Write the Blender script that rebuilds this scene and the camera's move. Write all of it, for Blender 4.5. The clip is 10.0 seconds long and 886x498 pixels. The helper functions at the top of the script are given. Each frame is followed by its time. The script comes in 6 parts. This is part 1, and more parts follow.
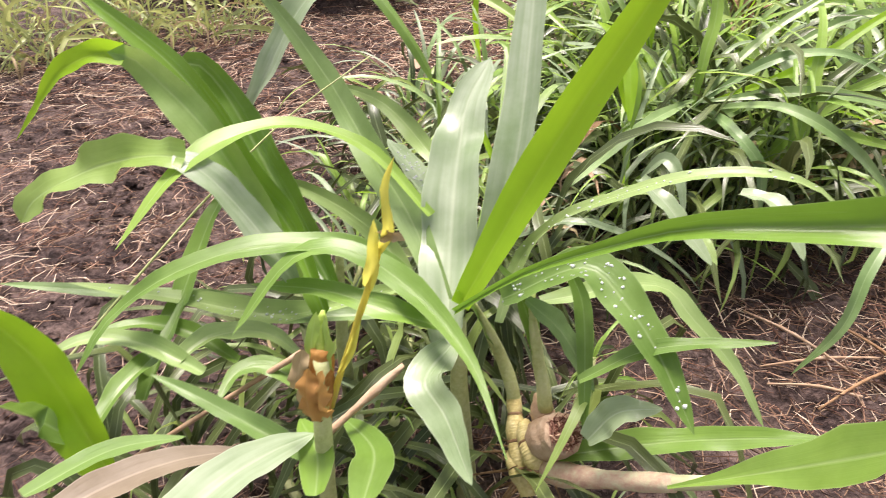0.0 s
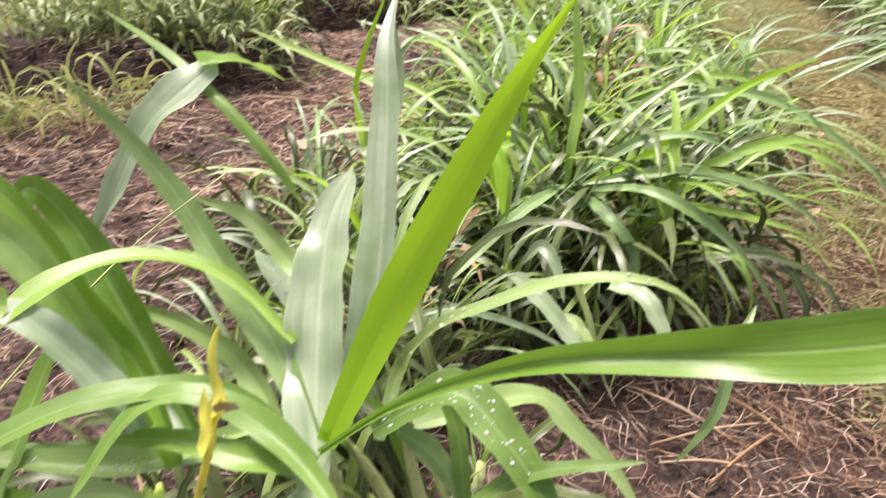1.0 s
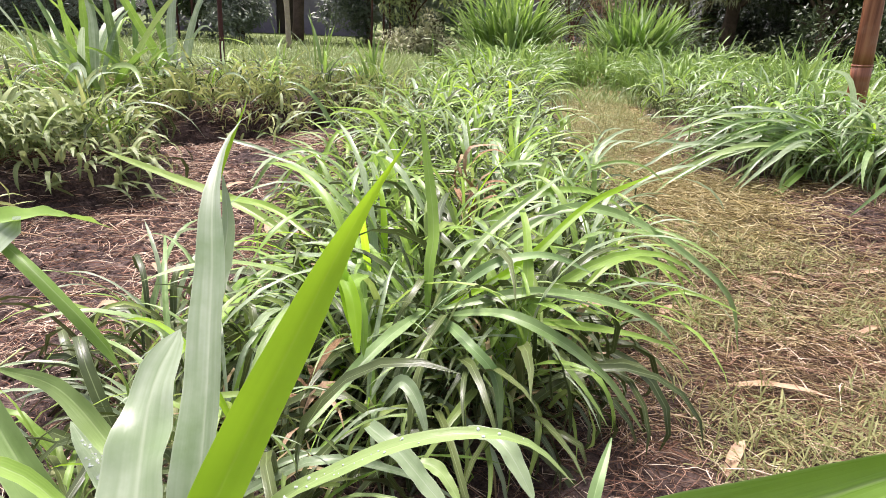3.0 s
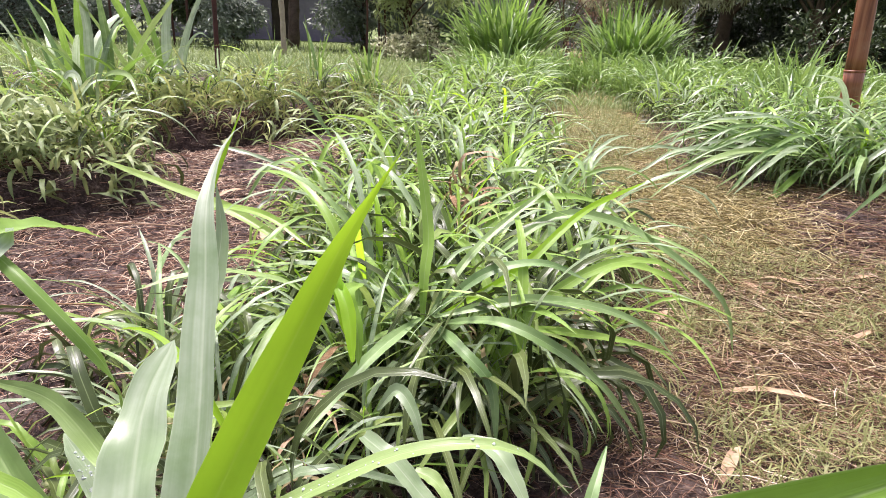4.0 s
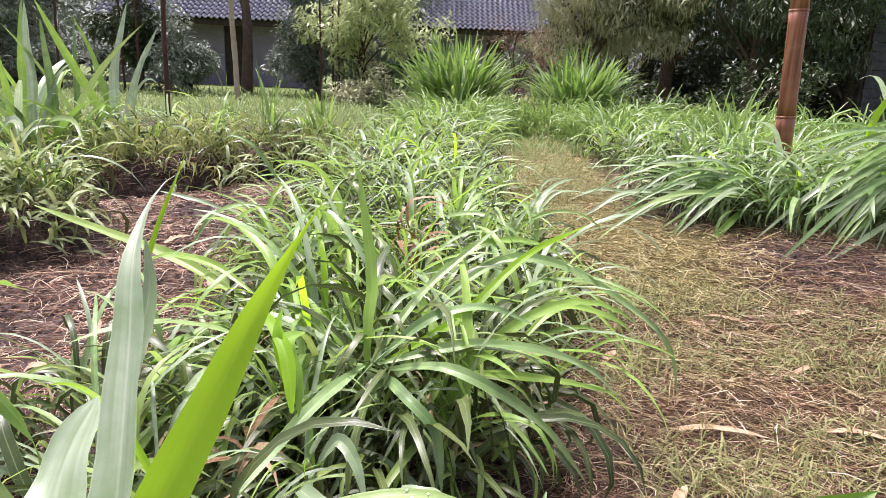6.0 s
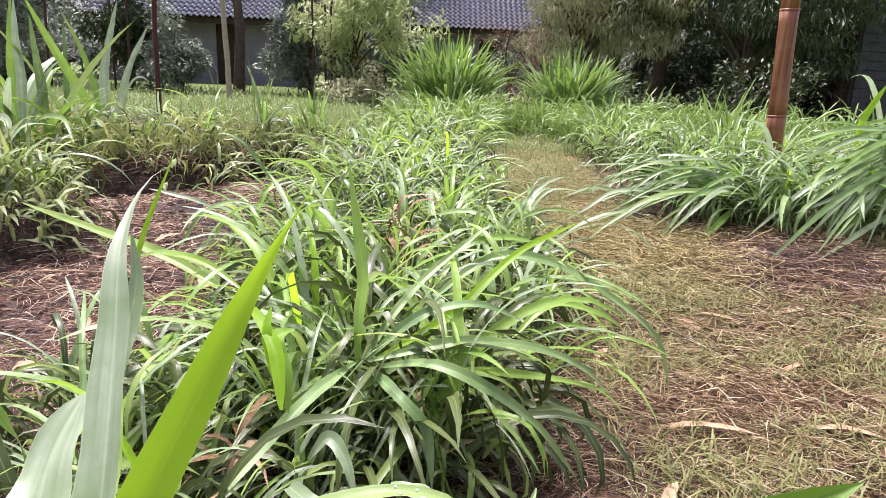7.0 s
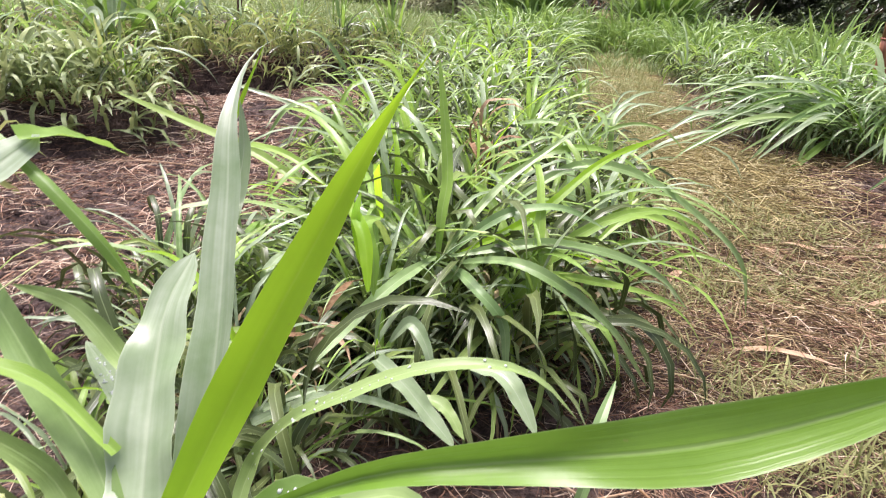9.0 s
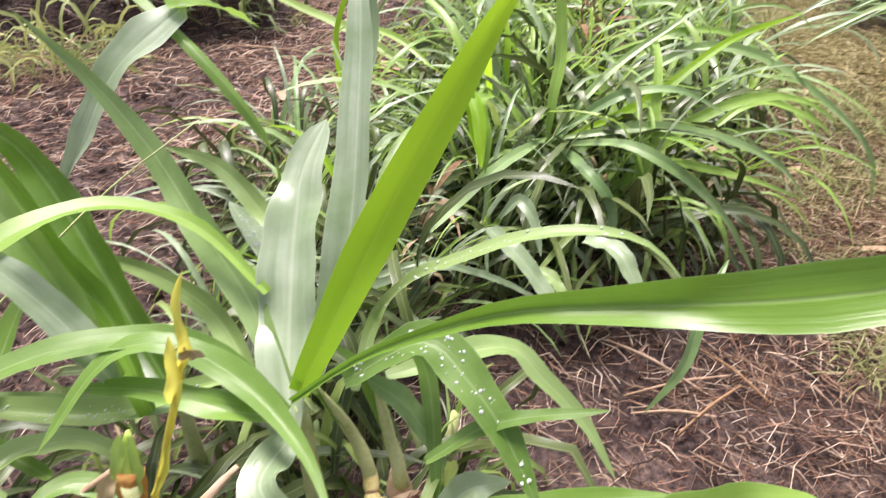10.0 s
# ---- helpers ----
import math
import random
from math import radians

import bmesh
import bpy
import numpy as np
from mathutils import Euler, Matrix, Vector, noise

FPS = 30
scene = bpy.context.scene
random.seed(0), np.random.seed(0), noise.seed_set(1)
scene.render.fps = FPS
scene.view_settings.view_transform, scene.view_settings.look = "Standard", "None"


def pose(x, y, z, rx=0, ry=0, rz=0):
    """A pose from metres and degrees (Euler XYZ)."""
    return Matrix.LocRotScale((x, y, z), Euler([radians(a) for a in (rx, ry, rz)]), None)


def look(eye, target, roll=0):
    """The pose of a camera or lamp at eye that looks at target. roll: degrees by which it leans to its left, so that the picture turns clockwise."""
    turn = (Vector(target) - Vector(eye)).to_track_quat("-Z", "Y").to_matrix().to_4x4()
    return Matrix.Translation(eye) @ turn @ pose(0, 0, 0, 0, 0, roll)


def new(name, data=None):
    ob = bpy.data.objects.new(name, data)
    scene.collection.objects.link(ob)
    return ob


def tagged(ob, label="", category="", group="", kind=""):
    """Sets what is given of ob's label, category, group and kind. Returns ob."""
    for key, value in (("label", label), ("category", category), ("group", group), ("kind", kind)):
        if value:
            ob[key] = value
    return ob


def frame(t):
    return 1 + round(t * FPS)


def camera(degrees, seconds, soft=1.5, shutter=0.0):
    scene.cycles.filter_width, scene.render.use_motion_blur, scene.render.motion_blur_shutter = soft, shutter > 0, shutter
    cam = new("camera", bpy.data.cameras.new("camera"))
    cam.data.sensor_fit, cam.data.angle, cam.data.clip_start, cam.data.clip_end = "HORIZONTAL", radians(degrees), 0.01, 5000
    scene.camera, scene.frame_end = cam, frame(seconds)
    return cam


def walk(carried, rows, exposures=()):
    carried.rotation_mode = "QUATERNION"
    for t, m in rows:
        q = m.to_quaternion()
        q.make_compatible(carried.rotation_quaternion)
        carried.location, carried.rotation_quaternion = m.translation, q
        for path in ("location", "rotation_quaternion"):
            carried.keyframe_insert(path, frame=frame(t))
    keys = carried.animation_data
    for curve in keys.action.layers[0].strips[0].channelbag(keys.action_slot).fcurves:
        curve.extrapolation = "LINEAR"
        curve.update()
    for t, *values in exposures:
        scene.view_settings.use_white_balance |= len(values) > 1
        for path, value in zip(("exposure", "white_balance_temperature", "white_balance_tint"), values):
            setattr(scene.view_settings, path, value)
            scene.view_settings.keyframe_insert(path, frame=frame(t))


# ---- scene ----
cam = camera(68.0, 10.0, soft=0.65, shutter=0.4)
PATH = [
    (0, (-0.077, -0.14, 0.539), (-0.712, 1.411, -0.551), 0.8),
    (0.5, (-0.068, -0.12, 0.55), (-0.612, 1.489, -0.505), 0.7),
    (1, (-0.059, -0.097, 0.567), (-0.471, 1.624, -0.365), 1.2),
    (1.5, (-0.054, -0.077, 0.573), (-0.292, 1.75, -0.205), 3.0),
    (2, (-0.047, -0.068, 0.583), (-0.205, 1.776, -0.177), 3.3),
    (2.5, (-0.039, -0.058, 0.592), (-0.145, 1.816, -0.099), 2.6),
    (3, (-0.036, -0.057, 0.595), (-0.128, 1.831, -0.059), 2.1),
    (4.5, (-0.033, -0.055, 0.599), (-0.096, 1.848, -0.015), 1.9),
    (5, (-0.029, -0.053, 0.6), (-0.047, 1.868, 0.045), 2.1),
    (5.5, (-0.022, -0.062, 0.603), (-0.002, 1.87, 0.087), 2.3),
    (6, (-0.018, -0.058, 0.603), (0.026, 1.876, 0.093), 2.2),
    (7.5, (-0.015, -0.056, 0.598), (0.053, 1.875, 0.081), 2.4),
    (8, (-0.016, -0.052, 0.595), (0.019, 1.857, -0.001), 2.6),
    (8.5, (-0.029, -0.065, 0.585), (-0.111, 1.801, -0.13), 3.1),
    (9, (-0.036, -0.066, 0.575), (-0.152, 1.782, -0.179), 4.2),
    (9.5, (-0.046, -0.083, 0.564), (-0.275, 1.692, -0.327), 4.0),
    (10, (-0.051, -0.095, 0.564), (-0.402, 1.573, -0.483), 2.4),
]
walk(cam, [(t, look(eye, target, roll)) for t, eye, target, roll in PATH], [(0.0, 1.26, 6650, 22), (1.5, 1.26, 6550, 22), (4.5, 1.32, 6200, 26), (8.0, 1.3, 6150, 26), (10.0, 1.22, 6300, 23)])


# ---- light ----
world = bpy.data.worlds.new("sky")
scene.world = world
world.use_nodes = True
wn = world.node_tree
sky = wn.nodes.new("ShaderNodeTexSky")
sky.sky_type, sky.sun_disc = "NISHITA", False
sky.sun_elevation, sky.sun_rotation = radians(70), radians(-33)
sky.air_density, sky.dust_density = 1.0, 4.0
haze = wn.nodes.new("ShaderNodeHueSaturation")
haze.inputs["Saturation"].default_value = 0.4
wn.links.new(sky.outputs[0], haze.inputs["Color"])
wn.links.new(haze.outputs[0], wn.nodes["Background"].inputs[0])
wn.nodes["Background"].inputs[1].default_value = 0.09
sun = new("sun", bpy.data.lights.new("sun", "SUN"))
sun.data.energy, sun.data.angle, sun.data.color = 3.2, radians(22), (1.0, 0.95, 0.87)
sun.matrix_world = look((-1.8, 2.8, 9.0), (0, 0, 0))


# ---- materials ----
def wire(mat):
    mat.use_nodes = True
    nt = mat.node_tree
    nt.nodes.clear()
    out = nt.nodes.new("ShaderNodeOutputMaterial")
    return nt, out


def node(nt, kind, **inputs):
    n = nt.nodes.new("ShaderNode" + kind)
    for key, value in inputs.items():
        put(nt, n, key.replace("_", " "), value)
    return n


def put(nt, n, key, value):
    slot = n.inputs[int(key)] if key.isdigit() else n.inputs[key]
    if isinstance(value, bpy.types.NodeSocket):
        nt.links.new(value, slot)
    else:
        slot.default_value = value


def maths(nt, op, a, b=0.0):
    n = nt.nodes.new("ShaderNodeMath")
    n.operation = op
    put(nt, n, "0", a)
    put(nt, n, "1", b)
    return n.outputs[0]


def ramp(nt, fac, *stops):
    n = nt.nodes.new("ShaderNodeValToRGB")
    els = n.color_ramp.elements
    while len(els) < len(stops):
        els.new(0.5)
    for e, (p, c) in zip(els, stops):
        e.position, e.color = p, (*c, 1)
    nt.links.new(fac, n.inputs[0])
    return n.outputs[0]


def mix(nt, fac, a, b, mode="MIX"):
    n = nt.nodes.new("ShaderNodeMix")
    n.data_type, n.blend_type = "RGBA", mode
    for slot, v in ((0, fac), (6, a), (7, b)):
        if isinstance(v, bpy.types.NodeSocket):
            nt.links.new(v, n.inputs[slot])
        else:
            n.inputs[slot].default_value = v if slot == 0 else (*v, 1)
    return n.outputs[2]


def noise_tex(nt, scale, detail=4.0, rough=0.6, kind="Object"):
    co = node(nt, "TexCoord")
    n = node(nt, "TexNoise", Scale=scale, Detail=detail, Roughness=rough)
    nt.links.new(co.outputs[kind], n.inputs["Vector"])
    return n.outputs[0]


def leaf_material(name, dark, pale, glow, gloss=0.42, through_part=0.35, rib=(0.5, 0.62, 0.32), island=False, streak=0.13):
    """Blade of a grass: parallel veins, pale midrib, waxy skin, light that shines through."""
    mat = bpy.data.materials.new(name)
    nt, out = wire(mat)
    uv = node(nt, "UVMap")
    sep = node(nt, "SeparateXYZ", Vector=uv.outputs[0])
    u, v = sep.outputs[0], sep.outputs[1]
    rnd = node(nt, "NewGeometry").outputs["Random Per Island"] if island else node(nt, "ObjectInfo").outputs["Random"]
    across = maths(nt, "ABSOLUTE", maths(nt, "SUBTRACT", u, 0.5))
    mp = node(nt, "Mapping", Vector=uv.outputs[0], Scale=(38.0, 2.2, 1.0))
    veins = maths(nt, "SUBTRACT", maths(nt, "MULTIPLY", node(nt, "TexNoise", Vector=mp.outputs[0], Scale=1.0, Detail=3.0).outputs[0], 4.0), 2.0)
    mp2 = node(nt, "Mapping", Vector=uv.outputs[0], Scale=(5.0, 1.6, 1.0))
    veins2 = maths(nt, "SUBTRACT", maths(nt, "MULTIPLY", node(nt, "TexNoise", Vector=mp2.outputs[0], Scale=1.0, Detail=2.0).outputs[0], 4.0), 2.0)
    blot = noise_tex(nt, 22.0, 5.0)
    spots = noise_tex(nt, 160.0, 2.0)
    col = mix(nt, ramp(nt, blot, (0.32, (0, 0, 0)), (0.7, (1, 1, 1))), dark, pale)
    col = mix(nt, maths(nt, "MULTIPLY", rnd, 0.55), col, glow)
    col = mix(nt, maths(nt, "MULTIPLY", maths(nt, "ADD", veins, 1.0), 0.05), col, pale)
    col = mix(nt, maths(nt, "MULTIPLY", maths(nt, "ADD", veins2, 1.0), streak), col, dark)
    ribmask = ramp(nt, across, (0.0, (1, 1, 1)), (0.02, (0.7, 0.7, 0.7)), (0.05, (0, 0, 0)))
    col = mix(nt, maths(nt, "MULTIPLY", ribmask, 0.3), col, rib)
    edge = ramp(nt, across, (0.47, (0, 0, 0)), (0.5, (1, 1, 1)))
    col = mix(nt, maths(nt, "MULTIPLY", edge, 0.35), col, rib)
    dots = ramp(nt, spots, (0.74, (0, 0, 0)), (0.78, (1, 1, 1)))
    col = mix(nt, maths(nt, "MULTIPLY", dots, 0.35), col, (0.3, 0.26, 0.1))
    tipdry = ramp(nt, maths(nt, "ADD", v, maths(nt, "MULTIPLY", blot, 0.12)), (1.02, (0, 0, 0)), (1.06, (1, 1, 1)))
    col = mix(nt, maths(nt, "MULTIPLY", tipdry, 0.8), col, (0.42, 0.3, 0.14))
    b = node(nt, "BsdfPrincipled", Base_Color=col, Roughness=maths(nt, "ADD", gloss - 0.06, maths(nt, "MULTIPLY", veins2, 0.05)), IOR=1.45)
    b.inputs["Specular IOR Level"].default_value = 0.5
    bump = node(nt, "Bump", Strength=0.2, Distance=0.0012)
    height = maths(nt, "ADD", maths(nt, "MULTIPLY", veins, 0.1), maths(nt, "ADD", maths(nt, "MULTIPLY", blot, 1.5), maths(nt, "MULTIPLY", veins2, 0.5)))
    put(nt, bump, "Height", maths(nt, "SUBTRACT", height, maths(nt, "MULTIPLY", ribmask, 1.5)))
    nt.links.new(bump.outputs[0], b.inputs["Normal"])
    tr = node(nt, "BsdfTranslucent", Color=mix(nt, 0.5, col, glow))
    m = node(nt, "MixShader", Fac=through_part)
    nt.links.new(b.outputs[0], m.inputs[1])
    nt.links.new(tr.outputs[0], m.inputs[2])
    nt.links.new(m.outputs[0], out.inputs[0])
    return mat


def rough_material(name, stops, scale, bump=0.4, rough=0.85, fine=6.0, dist=0.01, spec=0.3, island=False):
    """A dull natural surface: a colour ramp over coarse and fine noise, with relief."""
    mat = bpy.data.materials.new(name)
    nt, out = wire(mat)
    a, c = noise_tex(nt, scale, 6.0, 0.65), noise_tex(nt, scale * fine, 4.0, 0.7)
    f = maths(nt, "ADD", maths(nt, "MULTIPLY", a, 0.6), maths(nt, "MULTIPLY", c, 0.4))
    if island:
        r = node(nt, "NewGeometry").outputs["Random Per Island"]
        f = maths(nt, "ADD", maths(nt, "MULTIPLY", f, 0.4), maths(nt, "MULTIPLY", r, 0.6))
    col = ramp(nt, f, *stops)
    b = node(nt, "BsdfPrincipled", Base_Color=col, Roughness=rough)
    b.inputs["Specular IOR Level"].default_value = spec
    bp = node(nt, "Bump", Strength=bump, Distance=dist, Height=f)
    nt.links.new(bp.outputs[0], b.inputs["Normal"])
    nt.links.new(b.outputs[0], out.inputs[0])
    return mat


leaf_fresh = leaf_material("leaf_fresh", (0.12, 0.24, 0.03), (0.29, 0.47, 0.1), (0.4, 0.6, 0.1), 0.42)
leaf_lime = leaf_material("leaf_lime", (0.18, 0.38, 0.012), (0.28, 0.5, 0.03), (0.47, 0.76, 0.03), 0.48, 0.6, (0.45, 0.62, 0.1))
leaf_blue = leaf_material("leaf_blue", (0.11, 0.21, 0.06), (0.29, 0.43, 0.18), (0.36, 0.47, 0.14), 0.42, 0.22)
# pale leaf skin plus the sky's sheen, both put into the next two colours
leaf_silver_sheen = leaf_material("leaf_silver_sheen", (0.15, 0.24, 0.1), (0.4, 0.5, 0.32), (0.46, 0.58, 0.34), 0.34, 0.33, (0.66, 0.72, 0.56))
leaf_wax_sheen = leaf_material("leaf_wax_sheen", (0.17, 0.26, 0.12), (0.54, 0.61, 0.48), (0.53, 0.63, 0.44), 0.4, 0.3, (0.62, 0.68, 0.52), streak=0.42)
leaf_soft = leaf_material("leaf_soft", (0.15, 0.28, 0.06), (0.34, 0.5, 0.18), (0.46, 0.62, 0.12), 0.42, 0.42)
leaf_thin = leaf_material("leaf_thin", (0.09, 0.18, 0.025), (0.21, 0.34, 0.09), (0.24, 0.43, 0.05), 0.4, 0.32)
leaf_deep = leaf_material("leaf_deep", (0.06, 0.13, 0.03), (0.17, 0.28, 0.1), (0.25, 0.4, 0.1), 0.4, 0.28)
leaf_dry = leaf_material("leaf_dry", (0.24, 0.16, 0.08), (0.5, 0.4, 0.24), (0.55, 0.43, 0.22), 0.7, 0.2, (0.6, 0.5, 0.3))
leaf_arch = leaf_material("leaf_arch", (0.07, 0.165, 0.018), (0.16, 0.29, 0.055), (0.25, 0.46, 0.045), 0.32, 0.42)
leaf_pinkish = leaf_material("leaf_pinkish", (0.16, 0.12, 0.075), (0.3, 0.25, 0.18), (0.26, 0.26, 0.14), 0.55, 0.25, (0.6, 0.52, 0.4))
leaf_brown = leaf_material("leaf_brown", (0.3, 0.13, 0.03), (0.58, 0.3, 0.08), (0.66, 0.4, 0.14), 0.6, 0.35, (0.55, 0.35, 0.15))
leaf_yellow = leaf_material("leaf_yellow", (0.66, 0.56, 0.05), (0.8, 0.74, 0.18), (0.82, 0.82, 0.16), 0.5, 0.5, (0.7, 0.6, 0.2))
withered_red = leaf_material("withered_red", (0.1, 0.045, 0.03), (0.24, 0.13, 0.09), (0.3, 0.2, 0.12), 0.7, 0.2, (0.3, 0.2, 0.12), island=True)
weed_leaf = leaf_material("weed_leaf", (0.13, 0.19, 0.04), (0.38, 0.46, 0.15), (0.66, 0.67, 0.25), 0.5, 0.3, island=True)
weed_dark = leaf_material("weed_dark", (0.095, 0.15, 0.045), (0.29, 0.37, 0.14), (0.48, 0.54, 0.24), 0.58, 0.25, island=True)
clump_leaf = leaf_material("clump_leaf", (0.12, 0.21, 0.04), (0.32, 0.45, 0.14), (0.45, 0.56, 0.14), 0.44, 0.32, island=True)
tall_leaf = leaf_material("tall_leaf", (0.07, 0.15, 0.03), (0.2, 0.32, 0.09), (0.32, 0.47, 0.1), 0.4, 0.3, island=True)
# darker than clump_leaf: the shade between the blades is put into the colour
shaded_inner_leaf = leaf_material("shaded_inner_leaf", (0.022, 0.04, 0.011), (0.07, 0.1, 0.032), (0.16, 0.2, 0.055), 0.4, 0.1, island=True)
# near black: shade under the back trees is painted into this leaf colour
shade_toned_leaf = leaf_material("shade_toned_leaf", (0.02, 0.04, 0.016), (0.06, 0.09, 0.04), (0.1, 0.13, 0.05), 0.5, 0.15, island=True)
lawn_leaf = leaf_material("lawn_leaf", (0.085, 0.14, 0.035), (0.2, 0.28, 0.09), (0.33, 0.39, 0.14), 0.6, 0.3, island=True)
turf_leaf = leaf_material("turf_leaf", (0.11, 0.13, 0.035), (0.25, 0.275, 0.09), (0.43, 0.41, 0.17), 0.6, 0.25, island=True)
# bluish grey because the distance haze is mixed into the leaf colour
hazy_tree_leaf = leaf_material("hazy_tree_leaf", (0.05, 0.075, 0.06), (0.16, 0.2, 0.15), (0.25, 0.29, 0.21), 0.45, 0.25, island=True)
hedge_leaf = leaf_material("hedge_leaf", (0.23, 0.25, 0.13), (0.48, 0.48, 0.28), (0.64, 0.62, 0.4), 0.5, 0.25, island=True)
cassava_leaf = leaf_material("cassava_leaf", (0.24, 0.32, 0.11), (0.46, 0.53, 0.24), (0.6, 0.64, 0.34), 0.5, 0.3, island=True)
straw_mat = rough_material("straw", ((0.25, (0.07, 0.045, 0.02)), (0.45, (0.2, 0.13, 0.058)), (0.62, (0.35, 0.26, 0.13)), (0.8, (0.54, 0.45, 0.28))), 9.0, 0.3, 0.75, island=True)
bark_straw = rough_material("brown_straw", ((0.25, (0.04, 0.022, 0.014)), (0.45, (0.12, 0.065, 0.038)), (0.62, (0.22, 0.13, 0.08)), (0.8, (0.4, 0.28, 0.18))), 9.0, 0.3, 0.75, island=True)
straw_pale = rough_material("straw_pale", ((0.25, (0.13, 0.1, 0.035)), (0.45, (0.3, 0.24, 0.09)), (0.62, (0.45, 0.38, 0.17)), (0.8, (0.58, 0.52, 0.3))), 9.0, 0.3, 0.75, island=True)
straw_red = rough_material("straw_red", ((0.25, (0.08, 0.035, 0.024)), (0.4, (0.23, 0.115, 0.07)), (0.55, (0.44, 0.28, 0.19)), (0.74, (0.74, 0.61, 0.46))), 9.0, 0.3, 0.75, island=True)
husk_mat = rough_material("husk", ((0.3, (0.27, 0.16, 0.09)), (0.5, (0.44, 0.3, 0.19)), (0.75, (0.62, 0.49, 0.36))), 18.0, 0.4, 0.75)
brown_mat = rough_material("brown_sheath", ((0.3, (0.11, 0.055, 0.03)), (0.5, (0.29, 0.17, 0.085)), (0.75, (0.48, 0.34, 0.2))), 30.0, 0.5, 0.7)
sheath_mat = rough_material("orange_sheath", ((0.3, (0.2, 0.08, 0.02)), (0.5, (0.42, 0.2, 0.045)), (0.75, (0.6, 0.36, 0.12))), 40.0, 0.5, 0.6, dist=0.003)
bark_mat = rough_material("bark", ((0.3, (0.05, 0.035, 0.025)), (0.6, (0.14, 0.1, 0.075)), (0.8, (0.25, 0.2, 0.16))), 10.0, 0.8, 0.9)
stake_mat = rough_material("dark_stake", ((0.3, (0.035, 0.018, 0.014)), (0.6, (0.1, 0.045, 0.035)), (0.8, (0.2, 0.1, 0.075))), 14.0, 0.6, 0.85)
pale_pole = rough_material("pale_pole", ((0.3, (0.25, 0.2, 0.15)), (0.6, (0.42, 0.35, 0.28)), (0.8, (0.55, 0.48, 0.4))), 8.0, 0.4, 0.8)
grey_board = rough_material("grey_board", ((0.3, (0.035, 0.035, 0.04)), (0.6, (0.09, 0.09, 0.1)), (0.8, (0.17, 0.17, 0.18))), 8.0, 0.4, 0.85)
# violet cast: far haze on the wall is painted into the plaster
hazy_plaster_mat = rough_material("plaster", ((0.25, (0.2, 0.18, 0.25)), (0.5, (0.29, 0.26, 0.35)), (0.75, (0.4, 0.36, 0.47))), 1.5, 0.3, 0.9)
wood_dark = rough_material("dark_wood", ((0.3, (0.03, 0.022, 0.018)), (0.7, (0.09, 0.07, 0.055))), 6.0, 0.4, 0.85)
tile_mat = rough_material("roof_tile", ((0.25, (0.14, 0.14, 0.18)), (0.5, (0.36, 0.36, 0.44)), (0.75, (0.64, 0.64, 0.72))), 3.0, 0.3, 0.4, spec=0.5)
stem_mat = rough_material("pale_stem", ((0.3, (0.32, 0.36, 0.12)), (0.5, (0.5, 0.54, 0.24)), (0.75, (0.66, 0.66, 0.4))), 60.0, 0.3, 0.55)
cane_pale = rough_material("pale_cane", ((0.3, (0.5, 0.5, 0.25)), (0.5, (0.62, 0.62, 0.36)), (0.75, (0.72, 0.7, 0.46))), 26.0, 0.2, 0.45)
pink_mat = rough_material("pink_cane", ((0.34, (0.5, 0.25, 0.2)), (0.46, (0.62, 0.44, 0.3)), (0.56, (0.66, 0.62, 0.4))), 30.0, 0.25, 0.5)
bud_mat = rough_material("bud", ((0.3, (0.26, 0.42, 0.05)), (0.5, (0.4, 0.56, 0.1)), (0.75, (0.56, 0.68, 0.24))), 90.0, 0.25, 0.45, dist=0.002)
bulb_mat = rough_material("yellow_bulb", ((0.3, (0.36, 0.27, 0.09)), (0.48, (0.6, 0.5, 0.2)), (0.75, (0.78, 0.7, 0.4))), 70.0, 0.35, 0.5, dist=0.003)
cut_mat = rough_material("cut_fibre", ((0.3, (0.14, 0.05, 0.03)), (0.5, (0.34, 0.17, 0.12)), (0.75, (0.6, 0.4, 0.28))), 160.0, 1.0, 0.9, dist=0.004, island=True)
root_mat = rough_material("fibrous_cut", ((0.3, (0.08, 0.045, 0.02)), (0.5, (0.25, 0.15, 0.07)), (0.75, (0.5, 0.36, 0.2))), 90.0, 0.9, 0.9, dist=0.004)


